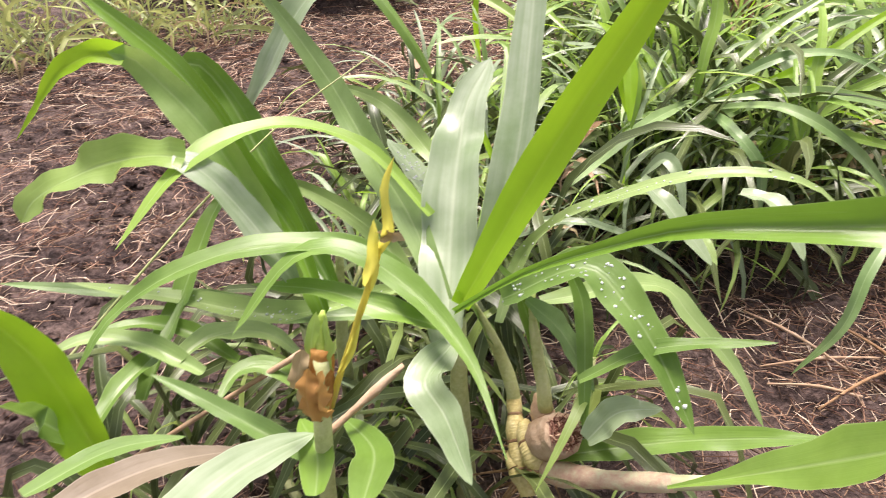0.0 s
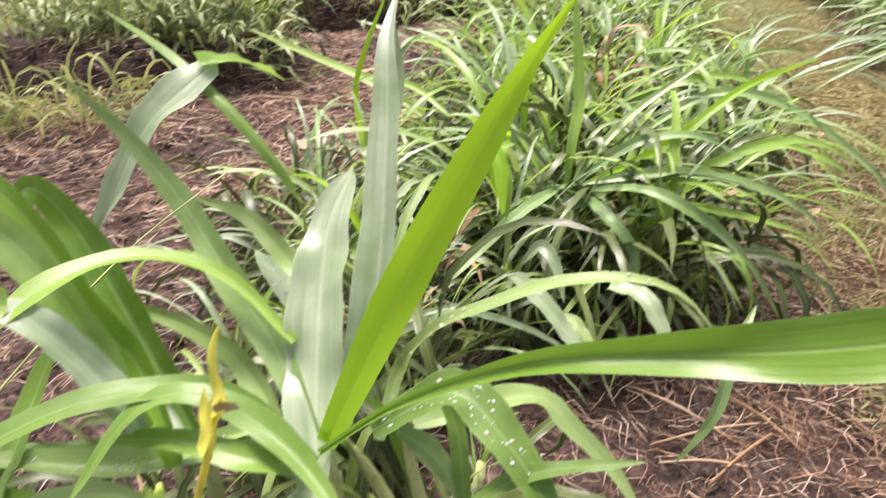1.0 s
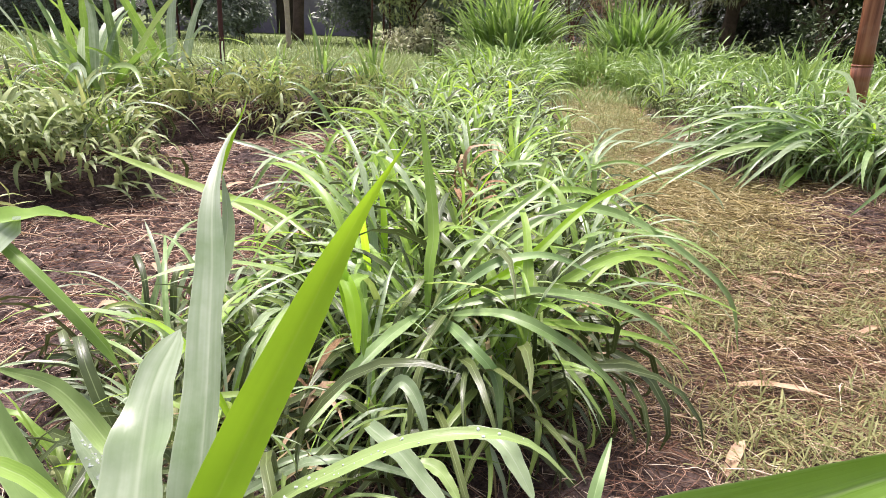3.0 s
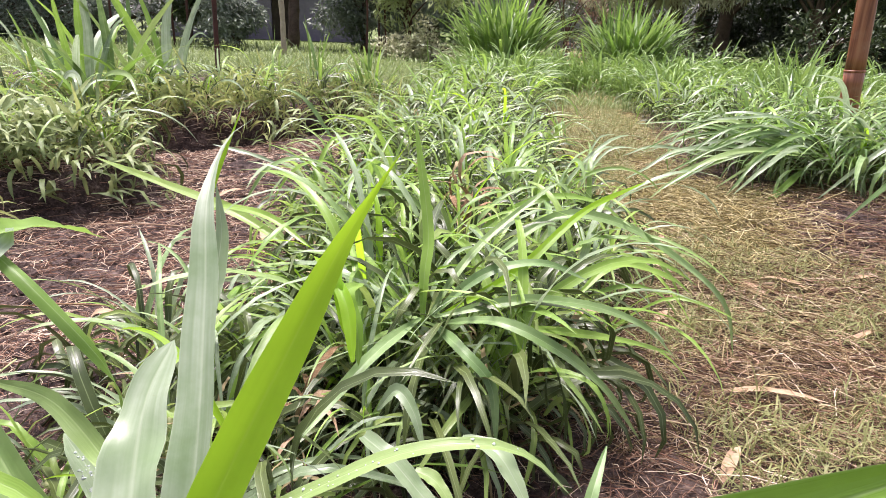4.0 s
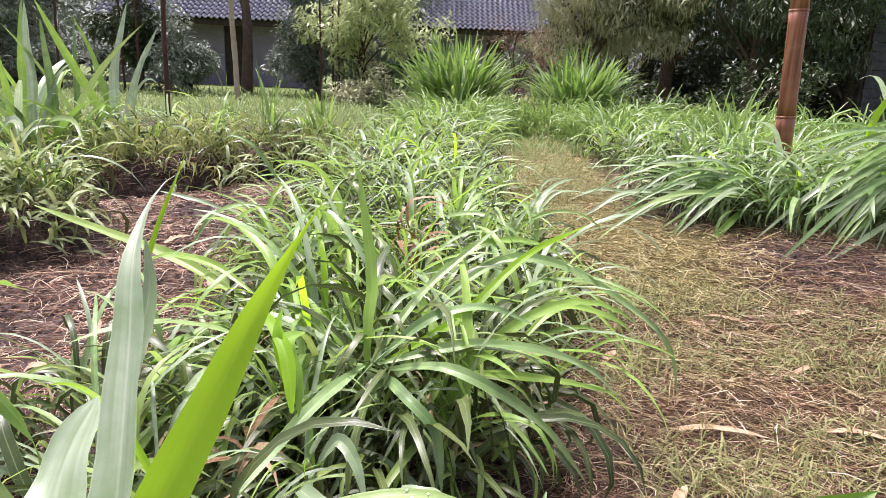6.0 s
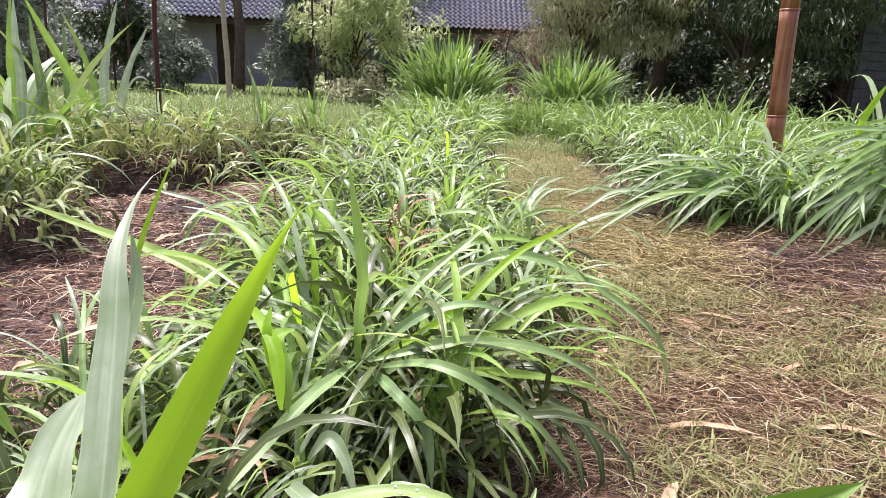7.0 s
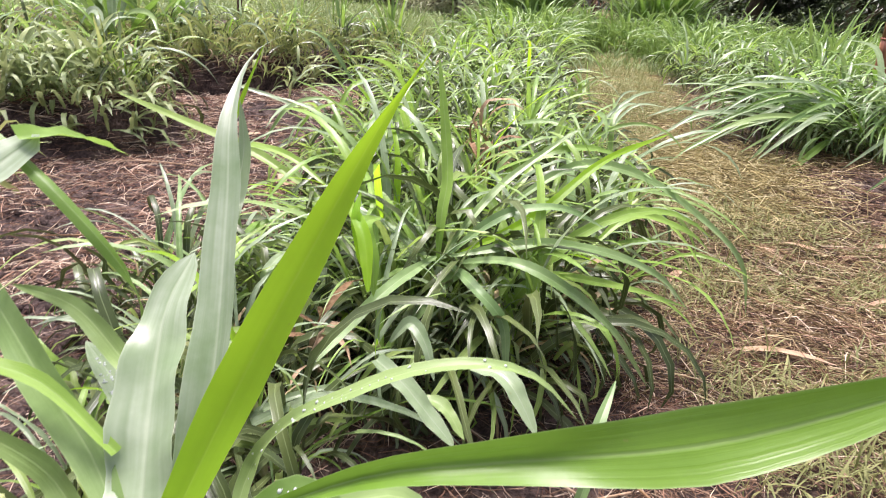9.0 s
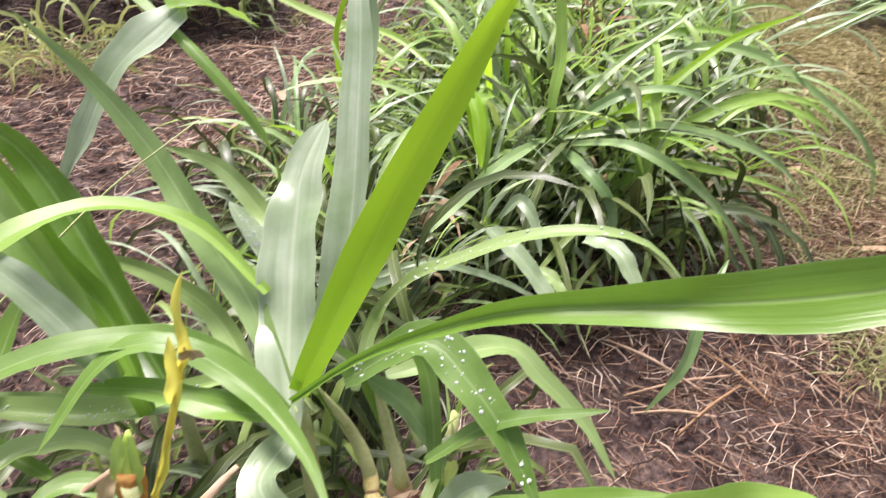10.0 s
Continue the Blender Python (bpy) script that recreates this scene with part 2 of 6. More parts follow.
def ground_material():
    mat = bpy.data.materials.new("garden_soil")
    nt, out = wire(mat)
    big, mid, fine = noise_tex(nt, 1.3, 5.0, 0.6), noise_tex(nt, 14.0, 6.0, 0.7), noise_tex(nt, 120.0, 4.0, 0.7)
    soil = ramp(nt, maths(nt, "ADD", maths(nt, "MULTIPLY", mid, 0.55), maths(nt, "MULTIPLY", fine, 0.45)),
                (0.38, (0.015, 0.0095, 0.0085)), (0.48, (0.06, 0.04, 0.035)), (0.58, (0.15, 0.105, 0.09)), (0.74, (0.38, 0.29, 0.24)))
    litter = ramp(nt, maths(nt, "ADD", maths(nt, "MULTIPLY", mid, 0.4), maths(nt, "MULTIPLY", fine, 0.6)),
                  (0.38, (0.02, 0.012, 0.008)), (0.52, (0.085, 0.055, 0.03)), (0.72, (0.3, 0.22, 0.12)))
    grass = ramp(nt, maths(nt, "ADD", maths(nt, "MULTIPLY", mid, 0.4), maths(nt, "MULTIPLY", fine, 0.6)),
                 (0.3, (0.04, 0.06, 0.015)), (0.5, (0.1, 0.14, 0.035)), (0.7, (0.22, 0.25, 0.08)))
    co = node(nt, "TexCoord")
    sep = node(nt, "SeparateXYZ", Vector=co.outputs["Object"])
    x, y = sep.outputs[0], sep.outputs[1]
    wob = maths(nt, "MULTIPLY", maths(nt, "SUBTRACT", big, 0.5), 1.6)
    onpath = ramp(nt, maths(nt, "MULTIPLY", maths(nt, "ADD", maths(nt, "ADD", x, 1.0), wob), 0.5), (0.6, (0, 0, 0)), (0.72, (1, 1, 1)))
    away = maths(nt, "MAXIMUM", y, maths(nt, "MAXIMUM", maths(nt, "MULTIPLY", maths(nt, "SUBTRACT", maths(nt, "ABSOLUTE", x), 0.8), 2.0), maths(nt, "MULTIPLY", y, -4.0)))
    far = ramp(nt, maths(nt, "MULTIPLY", maths(nt, "ADD", away, wob), 0.1), (0.5, (0, 0, 0)), (0.62, (1, 1, 1)))
    mound = maths(nt, "ADD", maths(nt, "POWER", maths(nt, "DIVIDE", maths(nt, "SUBTRACT", x, 1.25), 0.45), 2.0), maths(nt, "POWER", maths(nt, "DIVIDE", maths(nt, "SUBTRACT", y, 2.05), 0.34), 2.0))
    bare = ramp(nt, maths(nt, "ADD", mound, wob), (0.7, (0, 0, 0)), (1.0, (1, 1, 1)))
    onpath = maths(nt, "MULTIPLY", onpath, bare)
    col = mix(nt, onpath, soil, mix(nt, ramp(nt, big, (0.42, (0, 0, 0)), (0.58, (1, 1, 1))), litter, soil))
    strip = maths(nt, "ABSOLUTE", maths(nt, "SUBTRACT", x, maths(nt, "ADD", maths(nt, "MULTIPLY", y, 0.117), 0.26)))
    strip = ramp(nt, maths(nt, "ADD", strip, maths(nt, "MULTIPLY", wob, 0.12)), (0.2, (1, 1, 1)), (0.34, (0, 0, 0)))
    strip = maths(nt, "MULTIPLY", strip, ramp(nt, maths(nt, "MULTIPLY", y, 0.1), (0.22, (0, 0, 0)), (0.28, (1, 1, 1))))
    mown = ramp(nt, maths(nt, "ADD", maths(nt, "MULTIPLY", mid, 0.4), maths(nt, "MULTIPLY", fine, 0.6)),
                (0.36, (0.13, 0.11, 0.04)), (0.52, (0.34, 0.28, 0.13)), (0.7, (0.52, 0.46, 0.25)))
    col = mix(nt, far, col, grass)
    col = mix(nt, maths(nt, "MULTIPLY", strip, 0.85), col, mown)
    b = node(nt, "BsdfPrincipled", Base_Color=col, Roughness=0.9)
    b.inputs["Specular IOR Level"].default_value = 0.25
    bp = node(nt, "Bump", Strength=1.0, Distance=0.03, Height=maths(nt, "ADD", maths(nt, "MULTIPLY", mid, 0.7), maths(nt, "MULTIPLY", fine, 0.35)))
    nt.links.new(bp.outputs[0], b.inputs["Normal"])
    nt.links.new(b.outputs[0], out.inputs[0])
    return mat


def bamboo_material():
    mat = bpy.data.materials.new("bamboo")
    nt, out = wire(mat)
    co = node(nt, "TexCoord")
    mp = node(nt, "Mapping", Vector=co.outputs["Object"], Scale=(60.0, 60.0, 2.5))
    streak = node(nt, "TexNoise", Vector=mp.outputs[0], Scale=1.0, Detail=5.0).outputs[0]
    blot = noise_tex(nt, 6.0)
    col = ramp(nt, streak, (0.3, (0.13, 0.04, 0.018)), (0.5, (0.28, 0.1, 0.05)), (0.7, (0.42, 0.19, 0.1)))
    col = mix(nt, ramp(nt, blot, (0.56, (0, 0, 0)), (0.8, (0.7, 0.7, 0.7))), col, (0.4, 0.26, 0.18))
    b = node(nt, "BsdfPrincipled", Base_Color=col, Roughness=0.38)
    nt.links.new(b.outputs[0], out.inputs[0])
    return mat


def water_material():
    mat = bpy.data.materials.new("water_drop")
    nt, out = wire(mat)
    # milky white, only half clear: the sky's sparkle is put into the colour
    b = node(nt, "BsdfPrincipled", Base_Color=(0.95, 1, 0.97, 1), Roughness=0.02, IOR=1.33)
    b.inputs["Transmission Weight"].default_value = 0.45
    nt.links.new(b.outputs[0], out.inputs[0])
    return mat


water_mat = water_material()
ground_mat, bamboo_mat = ground_material(), bamboo_material()


# ---- building blocks ----
UPWARD, CAMWARD, SKYWARD = (0.0, -0.25, 1.0), (0.05, -0.85, 0.6), (0.0, -0.6, 0.8)


def thing(name, at=(0, 0, 0), label="", category="", group="", kind=""):
    ob = new(name)
    ob.location = at
    ob.empty_display_size = 0.05
    return tagged(ob, label, category, group, kind)


def mesh_from(name, verts, faces, uvs=None, smooth=True):
    me = bpy.data.meshes.new(name)
    me.from_pydata(verts, [], faces)
    if uvs is not None:
        layer = me.uv_layers.new(name="UVMap")
        index = np.empty(len(me.loops), dtype=np.int32)
        me.loops.foreach_get("vertex_index", index)
        layer.data.foreach_set("uv", np.asarray(uvs, dtype=np.float32)[index].ravel())
    me.polygons.foreach_set("use_smooth", [smooth] * len(me.polygons))
    return me


def part_mesh(name, me, material, parent, label="", m=None):
    ob = new(name, me)
    if material and not me.materials:
        me.materials.append(material)
    ob.parent = parent
    if m is not None:
        ob.matrix_local = m
    if label:
        ob["label"] = label
    return ob


def part(name, bm, material, parent, label=""):
    me = bpy.data.meshes.new(name)
    bm.to_mesh(me)
    bm.free()
    return part_mesh(name, me, material, parent, label)


def spline(points, n):
    """n + 1 places along a smooth line through the points, evenly spaced."""
    p = [np.array(q, float) for q in points]
    p = [2 * p[0] - p[1]] + p + [2 * p[-1] - p[-2]]
    fine = []
    for a, b, c, d in zip(p, p[1:], p[2:], p[3:]):
        for t in np.linspace(0, 1, 10, endpoint=False):
            fine.append(0.5 * (2 * b + (c - a) * t + (2 * a - 5 * b + 4 * c - d) * t * t + (3 * b - a - 3 * c + d) * t ** 3))
    fine.append(p[-2])
    fine = np.array(fine)
    s = np.r_[0, np.cumsum(np.linalg.norm(np.diff(fine, axis=0), axis=1))]
    want = np.linspace(0, s[-1], n + 1)
    return np.stack([np.interp(want, s, fine[:, k]) for k in range(3)], 1), s[-1]


def blade_geometry(points, width, face, n=14, fold=0.28, wave=0.0, base=0.45, seed=0, cols=5, tip=(2.6, 0.75), neck=0.3):
    """Vertices, faces and UVs of one grass blade: folded along its midrib, tapering to a point, with a wavy margin."""
    line, length = spline(points, n)
    rng = np.random.default_rng(seed)
    ph = rng.uniform(0, 6.28, 3)
    tan = np.gradient(line, axis=0)
    tan /= np.linalg.norm(tan, axis=1)[:, None] + 1e-9
    verts, uvs, prev = [], [], None
    off = np.linspace(-1, 1, cols)
    for i in range(n + 1):
        s = i / n
        side = np.cross(tan[i], face)
        if prev is not None and np.linalg.norm(side) < 0.3:
            side = prev - tan[i] * (prev @ tan[i])
        side /= np.linalg.norm(side) + 1e-9
        if prev is not None:
            side = 0.6 * side + 0.4 * prev if side @ prev > 0 else 0.6 * -side + 0.4 * prev
            side -= tan[i] * (side @ tan[i])
            side /= np.linalg.norm(side) + 1e-9
        prev = side
        up = np.cross(side, tan[i])
        grow = base + (1 - base) * min(1.0, s / neck) ** (0.8 if neck < 0.4 else 1.6 if neck < 0.7 else 2.4)
        w = 0.5 * width * grow * max(0.0, 1 - s ** tip[0]) ** tip[1] * (1 + 0.04 * math.sin(9 * s + ph[2]))
        f = fold * (1.25 - 0.9 * s)
        for k, o in enumerate(off):
            q = ph[0 if o < 0 else 1]
            ripple = wave * abs(o) * (math.sin(s * 13 + q) + 0.6 * math.sin(s * 29 + 2.3 * q)) * w
            verts.append(tuple(line[i] + side * o * w * (1 - 0.12 * f) + up * (abs(o) ** 1.3 * f * w + ripple)))
            uvs.append((0.5 + 0.5 * o, s))
    faces = []
    for i in range(n):
        for k in range(cols - 1):
            a = i * cols + k
            faces.append((a, a + 1, a + cols + 1, a + cols))
    return verts, faces, uvs


BLADES = [0]


def blade(plant, material, width, face, *points, fold=0.3, wave=0.16, tip=(2.6, 0.75), base=0.45, drops=0, neck=0.3):
    """One leaf of a plant along the given points, in the world, with water beads on it if wanted."""
    BLADES[0] += 1
    n, cols = 22, 7
    v, f, uv = blade_geometry(points, width, face, n, fold, wave, base, seed=BLADES[0], cols=cols, tip=tip, neck=neck)
    v = np.array(v) - np.array(plant.location)
    leaf = part_mesh("leaf", mesh_from("leaf", [tuple(q) for q in v], f, uv), material, plant)
    if drops:
        r, heap = np.random.default_rng(BLADES[0]), Heap()
        for _ in range(drops):
            i, k = int(np.clip(r.normal(0.4, 0.2) * n, 1, n - 3)), int(r.integers(1, cols - 2))
            a, b, c = v[i * cols + k], v[i * cols + k + 1], v[(i + 1) * cols + k]
            nrm = np.cross(b - a, c - a)
            nrm /= np.linalg.norm(nrm) + 1e-9
            nrm = nrm if nrm[2] > 0 else -nrm
            at = a + (b - a) * r.random() + (c - a) * r.random()
            bead(heap, at, nrm, 0.0005 + 0.001 * r.random() ** 2)
        tagged(part_mesh("dew", heap.mesh("dew"), water_mat, leaf, "water beads, whitened to sparkle"), kind="stuff")
    return leaf


def bead(heap, at, up, r):
    """A flattened drop of water."""
    a = np.cross(up, (0.3, 0.9, 0.1))
    a /= np.linalg.norm(a)
    b = np.cross(up, a)
    verts, faces = [tuple(at + up * r * 0.75)], []
    for ring, (h, w) in enumerate(((0.55, 0.65), (0.1, 1.0), (-0.1, 0.8))):
        for k in range(8):
            t = 6.2832 * k / 8
            verts.append(tuple(at + up * r * h + (a * math.cos(t) + b * math.sin(t)) * r * w))
    for k in range(8):
        k2 = (k + 1) % 8
        faces.append((0, 1 + k, 1 + k2))
        faces += [(1 + 8 * q + k, 9 + 8 * q + k, 9 + 8 * q + k2, 1 + 8 * q + k2) for q in range(2)]
    faces.append(tuple(range(17, 25))[::-1])
    heap.add(verts, faces)


def tube_geometry(points, radii, sides=10, n=None, rough=0.0, seed=0, cap=True):
    n = n or max(2, 5 * (len(points) - 1))
    line, _ = spline(points, n)
    rng = np.random.default_rng(seed)
    r = np.interp(np.linspace(0, 1, n + 1), np.linspace(0, 1, len(radii)), radii)
    tan = np.gradient(line, axis=0)
    tan /= np.linalg.norm(tan, axis=1)[:, None] + 1e-9
    ref = np.array((0.0, 0, 1)) if abs(tan[0][2]) < 0.9 else np.array((1.0, 0, 0))
    verts, faces = [], []
    for i in range(n + 1):
        a = np.cross(tan[i], ref)
        a /= np.linalg.norm(a)
        b = np.cross(tan[i], a)
        for k in range(sides):
            ang = 2 * math.pi * k / sides
            q = r[i] * (1 + rough * rng.uniform(-1, 1))
            verts.append(tuple(line[i] + q * (a * math.cos(ang) + b * math.sin(ang))))
    for i in range(n):
        for k in range(sides):
            k2 = (k + 1) % sides
            faces.append((i * sides + k, i * sides + k2, (i + 1) * sides + k2, (i + 1) * sides + k))
    if cap:
        faces.append(tuple(range(sides))[::-1])
        faces.append(tuple(range(n * sides, (n + 1) * sides)))
    return verts, faces


def tube(name, parent, material, points, radii, label="", sides=10, rough=0.05, n=None, seed=0):
    v, f = tube_geometry(points, radii, sides, n, rough, seed)
    o = np.array(parent.location)
    return part_mesh(name, mesh_from(name, [tuple(np.array(q) - o) for q in v], f), material, parent, label)


class Heap:
    """Gathers many small pieces into one mesh."""

    def __init__(self):
        self.v, self.f, self.uv, self.n = [], [], [], 0

    def add(self, v, f, uv=None):
        self.v.extend(v)
        self.uv.extend(uv if uv is not None else [(0.3, 0.5)] * len(v))
        self.f.extend(tuple(i + self.n for i in q) for q in f)
        self.n += len(v)

    def mesh(self, name):
        return mesh_from(name, self.v, self.f, self.uv)


def bank_lip(x):
    """Where the edge of the soil bank runs."""
    return 3.02 + 0.95 / (1 + math.exp(-(x + 1.05) * 9)) + 0.1 * math.sin(6 * x)


def ground_height(x, y):
    """The lie of the land: beds a little raised, soil banks beside them."""
    if abs(x) > 12 or abs(y) > 14:
        return 0.0
    h = 0.02 * math.sin(1.7 * x + 0.4) * math.cos(1.3 * y)
    h += 0.05 * math.exp(-((x + 0.05) / 0.3) ** 2) * (1 if y < 6 else 0.5)
    lip = bank_lip(x)
    h -= 0.04 * math.exp(-((y - lip + 0.08) / 0.07) ** 2) / (1 + math.exp((x + 0.7) * 12))
    h += 0.17 / (1 + math.exp(-(y - lip) * 36)) / (1 + math.exp((x + 0.6) * 9))
    h += 0.13 / (1 + math.exp(26 * (min(9.0, math.hypot((x + 1.75) / 0.6, (y - 2.1) / 0.5)) - 1)))
    h += 0.07 * math.exp(-(((x - 1.35) / 0.45) ** 2 + ((y - 2.15) / 0.32) ** 2))
    h += 0.05 * math.exp(-(((x - 1.6) / 0.9) ** 2 + ((y - 3.4) / 0.8) ** 2))
    d = math.hypot(x, y)
    if d < 9:
        h += 0.02 * noise.fractal(Vector((x * 5, y * 5, 0.3)), 1.0, 2.0, 4) * (1 - d / 9)
        h += 0.007 * noise.noise(Vector((x * 24, y * 24, 1.3)))
    if d < 2.6:
        h += 0.006 * noise.noise(Vector((x * 60, y * 60, 2.3)))
    return h


# ---- ground ----
def build_ground():
    def axis(lo, hi, fine, reach):
        mid = list(np.arange(lo, hi, fine))
        step, a, b, out_lo, out_hi = fine, lo, hi, [], []
        while a > -reach or b < reach:
            step *= 1.35
            a, b = a - step, b + step
            out_lo.append(a)
            out_hi.append(b)
        return out_lo[::-1] + mid + out_hi
    xs, ys = axis(-2.0, 2.0, 0.02, 600), axis(-0.2, 4.0, 0.02, 600)
    verts = [(x, y, ground_height(x, y)) for y in ys for x in xs]
    w = len(xs)
    faces = [(j * w + i, j * w + i + 1, (j + 1) * w + i + 1, (j + 1) * w + i) for j in range(len(ys) - 1) for i in range(w - 1)]
    ob = part_mesh("ground", mesh_from("ground", verts, faces), ground_mat, None)
    tagged(ob, "dark crumbly garden soil with dry mown litter", "soil", kind="structure")


build_ground()


# ---- plants with named leaves ----
GRASS = "tussock of fodder grass with long arching green blades"
near_plant = thing("tussock", (-0.16, 0.21, 0.02), "fodder grass with broad wet arching blades and cut stumps", "plant")
left_plant = thing("tussock", (-0.36, 0.3, 0.02), "fodder grass shoot with broad silvery folded blades", "plant")
low_plant = thing("tussock", (-0.36, 0.1, 0.02), "low fodder grass shoot with pale lime blades", "plant")
fallen_cane = thing("fallen_cane", (-0.1, 0.2, 0.1), "pinkish cut cane lying on the tussock with pale blade", "cane")
second_plant = thing("tussock", (-0.06, 0.86, 0.03), "dense fodder grass tussock with wet drooping bluish blades", "plant")
right_plant = thing("tussock", (1.55, 2.55, 0.05), "fodder tussock with broad bluish blades swept over the path", "plant")
corner_plant = thing("tussock", (2.15, 2.45, 0.05), "fodder tussock with broad silvery drooping blades", "plant")
tall_shoot = thing("tussock", (-1.8, 3.52, 0.13), "tall fodder shoot with upright silvery sword-like blades", "plant")
left_shoot = thing("tussock", (-2.05, 3.35, 0.1), "tall fodder shoots with upright green blades", "plant")
# named leaves
blade(near_plant, leaf_lime, 0.029, CAMWARD, (-0.192, 0.172, 0.280), (-0.169, 0.213, 0.342), (-0.146, 0.233, 0.395), (-0.117, 0.244, 0.455), (-0.099, 0.247, 0.492), (-0.081, 0.240, 0.523), (-0.057, 0.228, 0.560), tip=(4.5, 3.0), fold=0.26, wave=0.06)
blade(near_plant, leaf_arch, 0.040, (-0.12, -0.75, 0.66), (-0.192, 0.162, 0.282), (-0.153, 0.168, 0.318), (-0.115, 0.170, 0.343), (-0.070, 0.163, 0.372), (-0.012, 0.162, 0.388), (0.045, 0.152, 0.410), (0.090, 0.155, 0.425), (0.150, 0.150, 0.462), tip=(4.5, 0.8), base=0.12, wave=0.2, neck=0.72, fold=0.72)
blade(near_plant, leaf_wax_sheen, 0.044, CAMWARD, (-0.195, 0.160, 0.252), (-0.219, 0.221, 0.291), (-0.243, 0.305, 0.352), (-0.240, 0.353, 0.383), tip=(4.0, 0.6), fold=0.5, wave=0.28)
blade(near_plant, leaf_wax_sheen, 0.031, (-0.3, -0.7, 0.9), (-0.193, 0.200, 0.262), (-0.183, 0.241, 0.346), (-0.199, 0.316, 0.430), (-0.214, 0.368, 0.482), (-0.218, 0.419, 0.513), (-0.203, 0.445, 0.528), (-0.172, 0.435, 0.535), fold=0.5, tip=(4.2, 4.0))
blade(near_plant, leaf_silver_sheen, 0.014, (0.5, -0.7, 0.5), (-0.196, 0.308, 0.400), (-0.206, 0.350, 0.430), (-0.210, 0.378, 0.456), (-0.216, 0.390, 0.488), fold=0.3, base=0.1, neck=0.45, tip=(3.0, 0.9))
blade(near_plant, leaf_blue, 0.028, CAMWARD, (-0.207, 0.186, 0.266), (-0.255, 0.232, 0.298), (-0.298, 0.258, 0.328), (-0.352, 0.292, 0.367), (-0.404, 0.304, 0.415), (-0.444, 0.294, 0.461), tip=(2.4, 1.0))
# one leaf in two pieces, sheen and backlit tip given by their colours
blade(left_plant, leaf_wax_sheen, 0.036, SKYWARD, (-0.450, 0.285, 0.300), (-0.418, 0.300, 0.362), (-0.392, 0.325, 0.415), (-0.358, 0.373, 0.454), fold=0.4, base=0.3, neck=0.65, tip=(9.0, 0.3))
blade(left_plant, leaf_fresh, 0.023, SKYWARD, (-0.366, 0.362, 0.452), (-0.353, 0.395, 0.449), (-0.350, 0.430, 0.435), (-0.348, 0.470, 0.415), fold=0.4, base=0.95, tip=(1.6, 0.9))
# one leaf split at its bend; lime colour stands for light through the tip
blade(left_plant, leaf_soft, 0.030, CAMWARD, (-0.306, 0.161, 0.274), (-0.393, 0.200, 0.345), (-0.450, 0.208, 0.386), (-0.462, 0.203, 0.397), (-0.474, 0.198, 0.400), fold=0.5, tip=(6.0, 0.5))
blade(left_plant, leaf_lime, 0.022, CAMWARD, (-0.464, 0.204, 0.396), (-0.483, 0.196, 0.398), (-0.503, 0.181, 0.388), (-0.518, 0.168, 0.367), (-0.536, 0.152, 0.339), fold=0.5, base=0.8, tip=(1.5, 1.1))
blade(left_plant, leaf_arch, 0.044, CAMWARD, (-0.292, 0.182, 0.252), (-0.377, 0.241, 0.294), (-0.439, 0.275, 0.343), (-0.475, 0.282, 0.368), (-0.515, 0.289, 0.344), fold=0.5)
blade(near_plant, leaf_fresh, 0.024, UPWARD, (-0.238, 0.230, 0.305), (-0.296, 0.246, 0.340), (-0.343, 0.224, 0.358), (-0.371, 0.183, 0.357), (-0.384, 0.144, 0.345), (-0.389, 0.093, 0.317), base=0.3, neck=0.6)
# a single folded leaf: its rising half is coloured paler for sky sheen
blade(left_plant, leaf_wax_sheen, 0.023, UPWARD, (-0.299, 0.150, 0.274), (-0.334, 0.160, 0.309), (-0.366, 0.158, 0.343), (-0.390, 0.155, 0.354), fold=0.5, base=0.2, tip=(9.0, 0.3))
blade(left_plant, leaf_soft, 0.030, SKYWARD, (-0.380, 0.156, 0.354), (-0.412, 0.154, 0.350), (-0.452, 0.142, 0.338), (-0.488, 0.122, 0.318), (-0.500, 0.112, 0.300), fold=0.4, base=0.7, wave=0.35, tip=(7.0, 0.5))
blade(near_plant, leaf_thin, 0.022, UPWARD, (-0.198, 0.164, 0.269), (-0.251, 0.171, 0.300), (-0.312, 0.154, 0.307), (-0.359, 0.114, 0.299), (-0.386, 0.074, 0.280), (-0.393, 0.043, 0.253))
blade(near_plant, leaf_thin, 0.022, UPWARD, (-0.131, 0.084, 0.260), (-0.170, 0.131, 0.276), (-0.222, 0.160, 0.293), (-0.268, 0.161, 0.310), (-0.299, 0.145, 0.303), (-0.314, 0.097, 0.272), base=0.04, neck=0.45)
blade(left_plant, leaf_blue, 0.022, UPWARD, (-0.248, 0.191, 0.262), (-0.322, 0.161, 0.239), (-0.386, 0.129, 0.256), (-0.436, 0.088, 0.283), fold=0.5, drops=45)
blade(near_plant, leaf_thin, 0.031, UPWARD, (-0.169, 0.187, 0.282), (-0.124, 0.206, 0.307), (-0.092, 0.189, 0.298), (-0.068, 0.174, 0.279), (-0.041, 0.147, 0.253), drops=70)
blade(near_plant, leaf_thin, 0.012, UPWARD, (-0.110, 0.162, 0.255), (-0.072, 0.177, 0.282), (-0.011, 0.179, 0.306))
blade(near_plant, leaf_thin, 0.013, CAMWARD, (-0.135, 0.219, 0.295), (-0.119, 0.205, 0.273), (-0.101, 0.160, 0.213))
